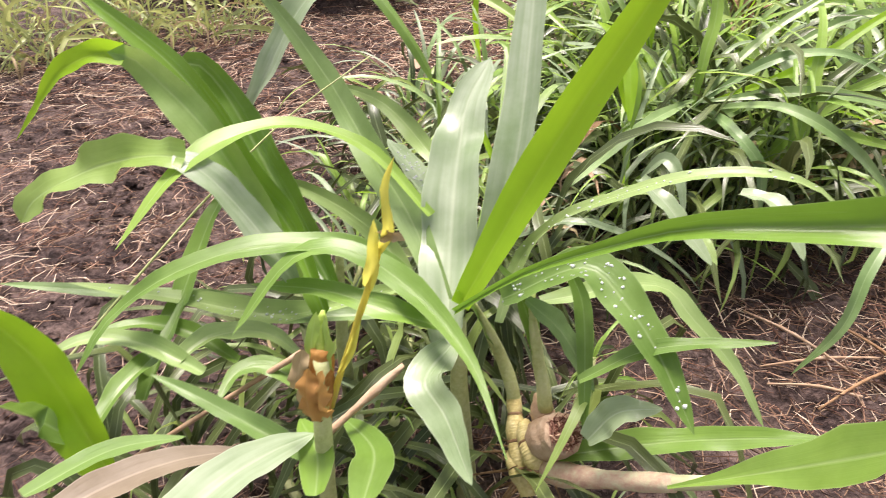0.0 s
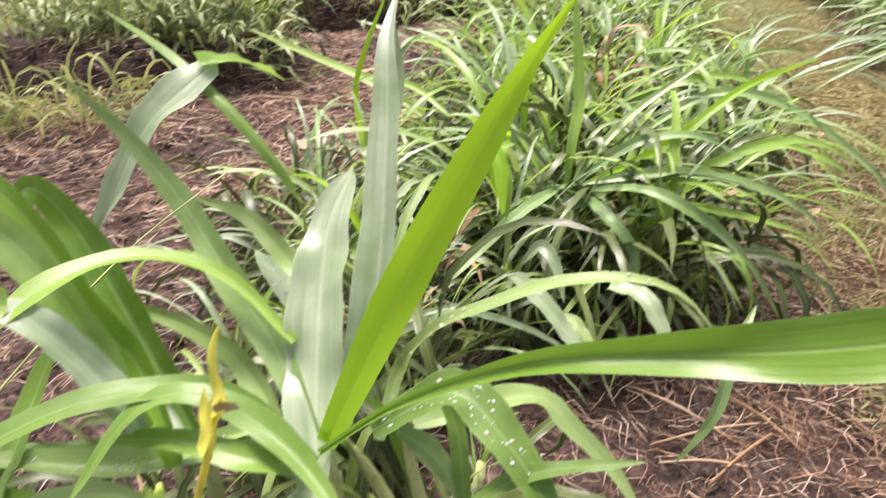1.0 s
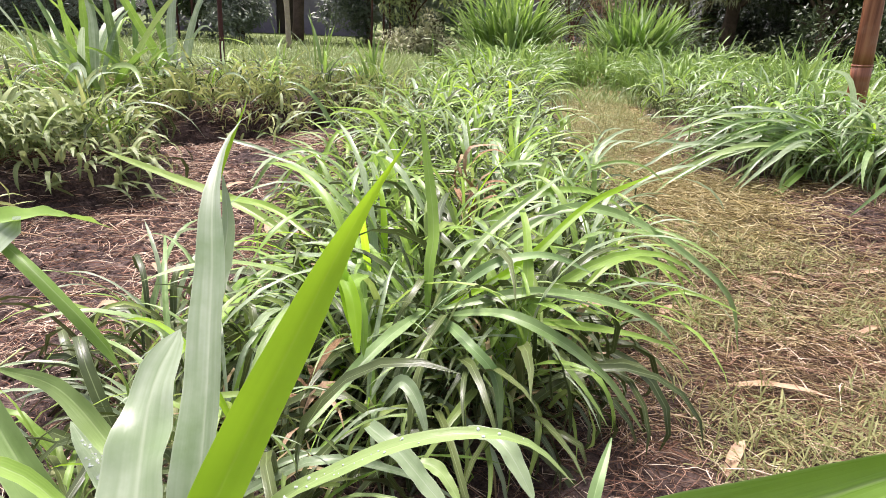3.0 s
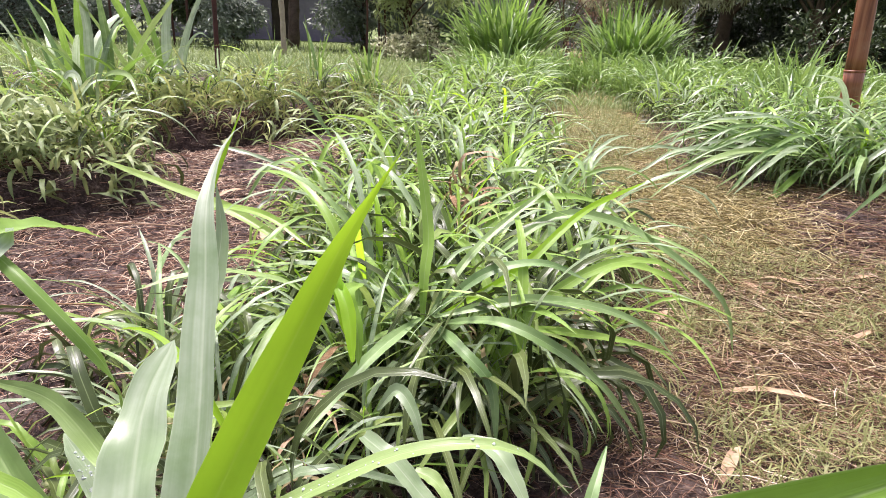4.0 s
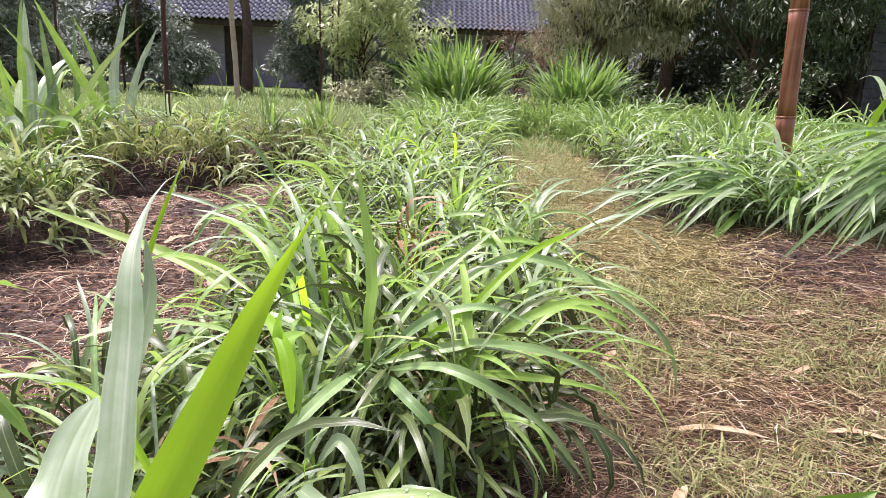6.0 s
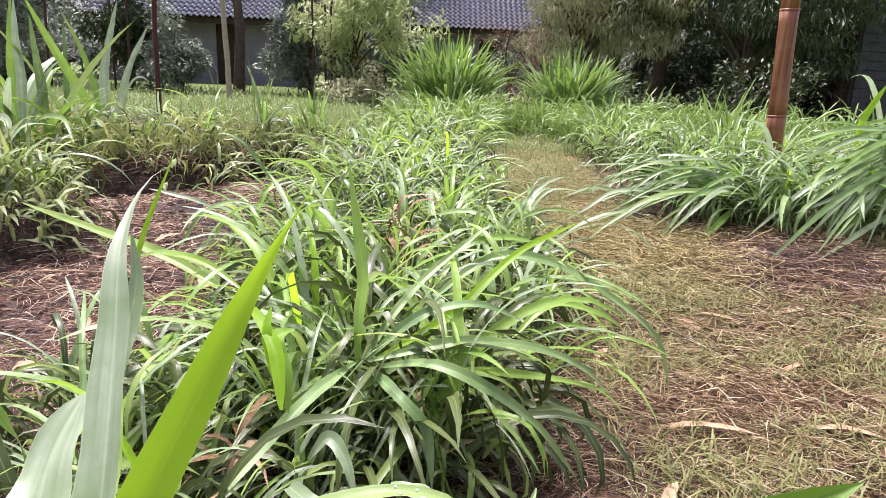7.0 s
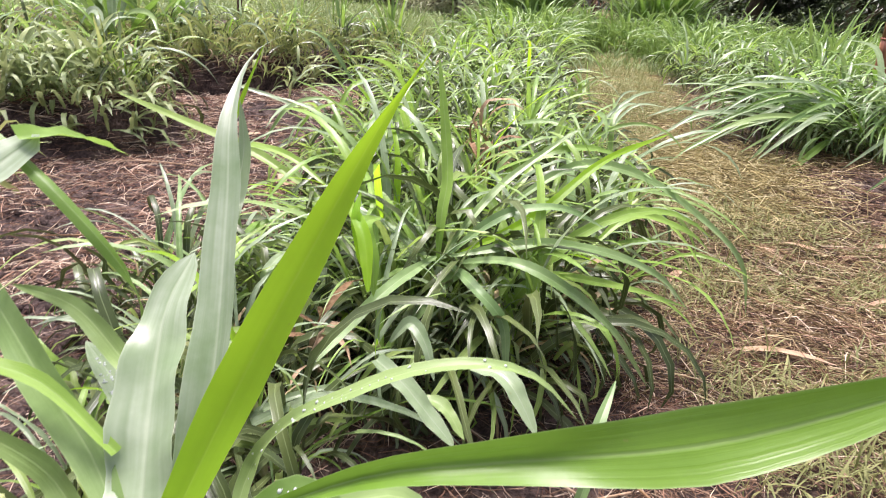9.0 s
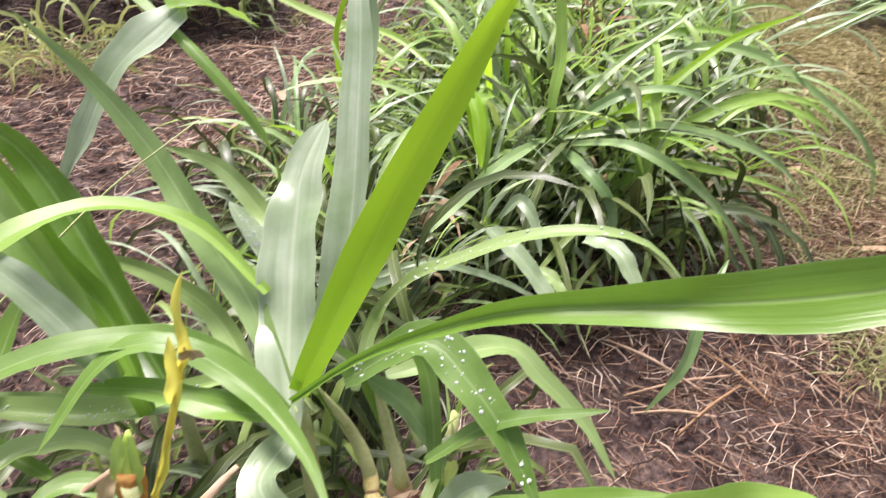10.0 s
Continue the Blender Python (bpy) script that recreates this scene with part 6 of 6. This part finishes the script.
for k, (face, pts, w, mat) in enumerate((((0.2, -1, 0.2), ((-0.241, 0.066, 0.272), (-0.243, 0.066, 0.292), (-0.242, 0.072, 0.307)), 0.012, leaf_dry),
                                         ((-0.3, -1, 0.3), ((-0.23, 0.063, 0.272), (-0.228, 0.061, 0.29), (-0.227, 0.066, 0.303)), 0.011, leaf_brown),
                                         ((0.0, -1, 0.0), ((-0.235, 0.062, 0.266), (-0.235, 0.06, 0.285), (-0.236, 0.066, 0.301)), 0.013, leaf_brown))):
    v, f, uv = blade_geometry(pts, w, face, 12, -0.5, 0.55, 0.8, 70 + k, 7, (4, 0.5))
    part_mesh("sheath", mesh_from("sheath", [tuple(np.array(q) - np.array(low_plant.location)) for q in v], f, uv), mat, low_plant, "torn orange brown sheath")
for k, (face, pts, w) in enumerate((((0.3, -1, 0.1), ((-0.2375, 0.074, 0.292), (-0.2395, 0.076, 0.308), (-0.2375, 0.081, 0.327)), 0.0085), ((-0.4, -1, 0.2), ((-0.2325, 0.074, 0.294), (-0.232, 0.077, 0.308), (-0.2345, 0.083, 0.324)), 0.008))):
    v, f, uv = blade_geometry(pts, w, face, 10, -0.7, 0.35, 0.8, 95 + k, 5, (3, 0.7))
    part_mesh("bud_leaf", mesh_from("bud_leaf", [tuple(np.array(q) - np.array(low_plant.location)) for q in v], f, uv), leaf_soft, low_plant, "crumpled pale green bud leaf")
lump("yellow_shoot", low_plant, leaf_yellow, [(-0.229, 0.072, 0.27), (-0.222, 0.083, 0.304), (-0.211, 0.09, 0.344), (-0.204, 0.094, 0.372)], [0.0022, 0.0017, 0.0014, 0.0018, 0.0018, 0.001], "yellowing shoot", 12)
for k, (pts, w) in enumerate(((((-0.211, 0.09, 0.344), (-0.207, 0.089, 0.362), (-0.206, 0.09, 0.385)), 0.008), (((-0.206, 0.093, 0.365), (-0.198, 0.09, 0.382), (-0.201, 0.092, 0.4), (-0.198, 0.097, 0.415)), 0.006),
                              (((-0.204, 0.092, 0.376), (-0.195, 0.089, 0.379), (-0.19, 0.09, 0.377)), 0.007), (((-0.225, 0.078, 0.292), (-0.219, 0.083, 0.307), (-0.214, 0.088, 0.335)), 0.0045))):
    v, f, uv = blade_geometry(pts, w, (0.3, -1, 0.2), 10, 0.6, 0.5, 0.6, 80 + k, 5)
    part_mesh("withered_leaf", mesh_from("withered_leaf", [tuple(np.array(q) - np.array(low_plant.location)) for q in v], f, uv), leaf_dry if k == 2 else leaf_yellow, low_plant, "withered yellow blade")


def stick(label, points, radii, material=husk_mat, seed=0):
    p = thing("stick", points[0], label, "stick")
    tube("shaft", p, material, points, radii, "", 9, 0.14, 14, seed)


stick("dry straw-coloured stick leaning on the tussock", [(-0.365, 0.04, 0.195), (-0.307, 0.084, 0.238), (-0.272, 0.108, 0.264)], [0.0017, 0.0016, 0.002], husk_mat, 1)
stick("thick dry broken stalk with frayed end", [(-0.243, 0.078, 0.23), (-0.226, 0.106, 0.246), (-0.212, 0.128, 0.259)], [0.0021, 0.0024, 0.002, 0.0025, 0.0031, 0.0026, 0.0016], husk_mat, 2)
stick("thin dry flower stalk leaning over the tussock", [(-0.46, 0.05, 0.2), (-0.413, 0.176, 0.288), (-0.373, 0.254, 0.344), (-0.324, 0.309, 0.386)], [0.0011, 0.0009, 0.0005], stem_mat, 3)
tube("cane_joint", fallen_cane, pink_mat, [(-0.1210, 0.1580, 0.1720), (-0.1060, 0.1530, 0.1790), (-0.0760, 0.1490, 0.1940), (-0.0440, 0.1420, 0.2160)], [0.0081, 0.0089, 0.007, 0.0058, 0.0058, 0.0062, 0.0054], "pinkish cane joint", 14, 0.03, 18)
tube("cane_sheath", fallen_cane, cane_pale, [(-0.0570, 0.1440, 0.2080), (-0.0390, 0.1420, 0.2190), (-0.0230, 0.1400, 0.2300), (-0.0080, 0.1400, 0.2400)], [0.0044, 0.0046, 0.0044, 0.0032, 0.0012], "pale cream green cane sheath", 14, 0.02, 18)
for k, (x, y, yaw, L) in enumerate(((0.1, 0.5, 0.5, 0.14), (0.13, 0.47, 0.9, 0.12), (0.07, 0.52, 2.6, 0.12), (0.16, 0.53, 2.3, 0.1), (0.09, 0.45, 0.2, 0.09), (0.82, 1.18, 0.5, 0.16), (-1.0, 1.69, 0.1, 0.3), (-0.9, 1.2, 0.15, 0.22), (-1.25, 1.55, 2.9, 0.25))):
    z = ground_height(x, y) + 0.012
    dx, dy = math.cos(yaw) * L / 2, math.sin(yaw) * L / 2
    stick("short dry stalk lying on the soil", [(x - dx, y - dy, z), (x, y, z + 0.006), (x + dx, y + dy, z)], [0.0011, 0.0019, 0.0014], (husk_mat, brown_mat)[k % 2], 20 + k)

# flat dry husks and pale leaf scraps on the ground
for k, (x, y, yaw, L, w) in enumerate(((0.5, 0.956, -0.15, 0.17, 0.02), (0.662, 1.512, 2.3, 0.1, 0.022), (0.771, 1.563, 2.5, 0.12, 0.024), (0.82, 1.26, 0.5, 0.1, 0.02), (-0.767, 1.339, 2.2, 0.06, 0.035),
                                       (-0.79, 1.16, 0.4, 0.05, 0.03), (-0.62, 1.7, 1.9, 0.1, 0.03), (-0.55, 1.64, 0.3, 0.12, 0.03), (0.55, 1.9, 1.2, 0.12, 0.02), (1.0, 1.6, 0.2, 0.12, 0.02), (0.4, 1.3, 0.9, 0.1, 0.02),
                                       (-0.45, 0.7, 0.7, 0.1, 0.03), (-0.9, 0.75, 0.2, 0.12, 0.025), (0.75, 0.95, -0.4, 0.13, 0.018), (-0.85, 2.1, 0.9, 0.12, 0.03), (0.35, 0.75, 1.0, 0.1, 0.02))):
    z = ground_height(x, y) + 0.012
    dx, dy = math.cos(yaw) * L / 2, math.sin(yaw) * L / 2
    v, f, uv = blade_geometry([(-dx, -dy, 0), (0, 0, 0.012), (dx, dy, 0.002)], w, (0, 0, 1), 10, 0.3, 0.12, 0.5, 300 + k, 5)
    ob = part_mesh("dry_leaf", mesh_from("dry_leaf", v, f, uv), husk_mat, None)
    ob.location = (x, y, z)
    tagged(ob, "curled pale dry leaf lying on the ground", "dry leaf", "dry leaves on the ground")

# clods and crumbs of soil
clods = Heap()
rc = np.random.default_rng(77)
bm = bmesh.new()
bmesh.ops.create_icosphere(bm, subdivisions=1, radius=1.0)
ball, ball_faces = np.array([q.co[:] for q in bm.verts]), [tuple(q.index for q in g.verts) for g in bm.faces]
bm.free()
for _ in range(5000):
    side = rc.random() < 0.85
    x, y = (rc.uniform(-1.6, -0.2), 0.0 + 3.1 * rc.random() ** 1.7) if side else (rc.normal(1.25, 0.2), rc.normal(2.05, 0.15))
    r = 0.0016 + (0.006 if side else 0.004) * rc.random() ** 5
    v = ball * r * rc.uniform(0.7, 1.3, 3) * (1 + rc.normal(0, 0.14, (len(ball), 1))) + (x, y, ground_height(x, y) + 0.2 * r)
    clods.add([tuple(q) for q in v], ball_faces)
tagged(part_mesh("soil_clods", clods.mesh("soil_clods"), ground_mat, None), "crumbs and clods of dark soil", "soil", kind="stuff")
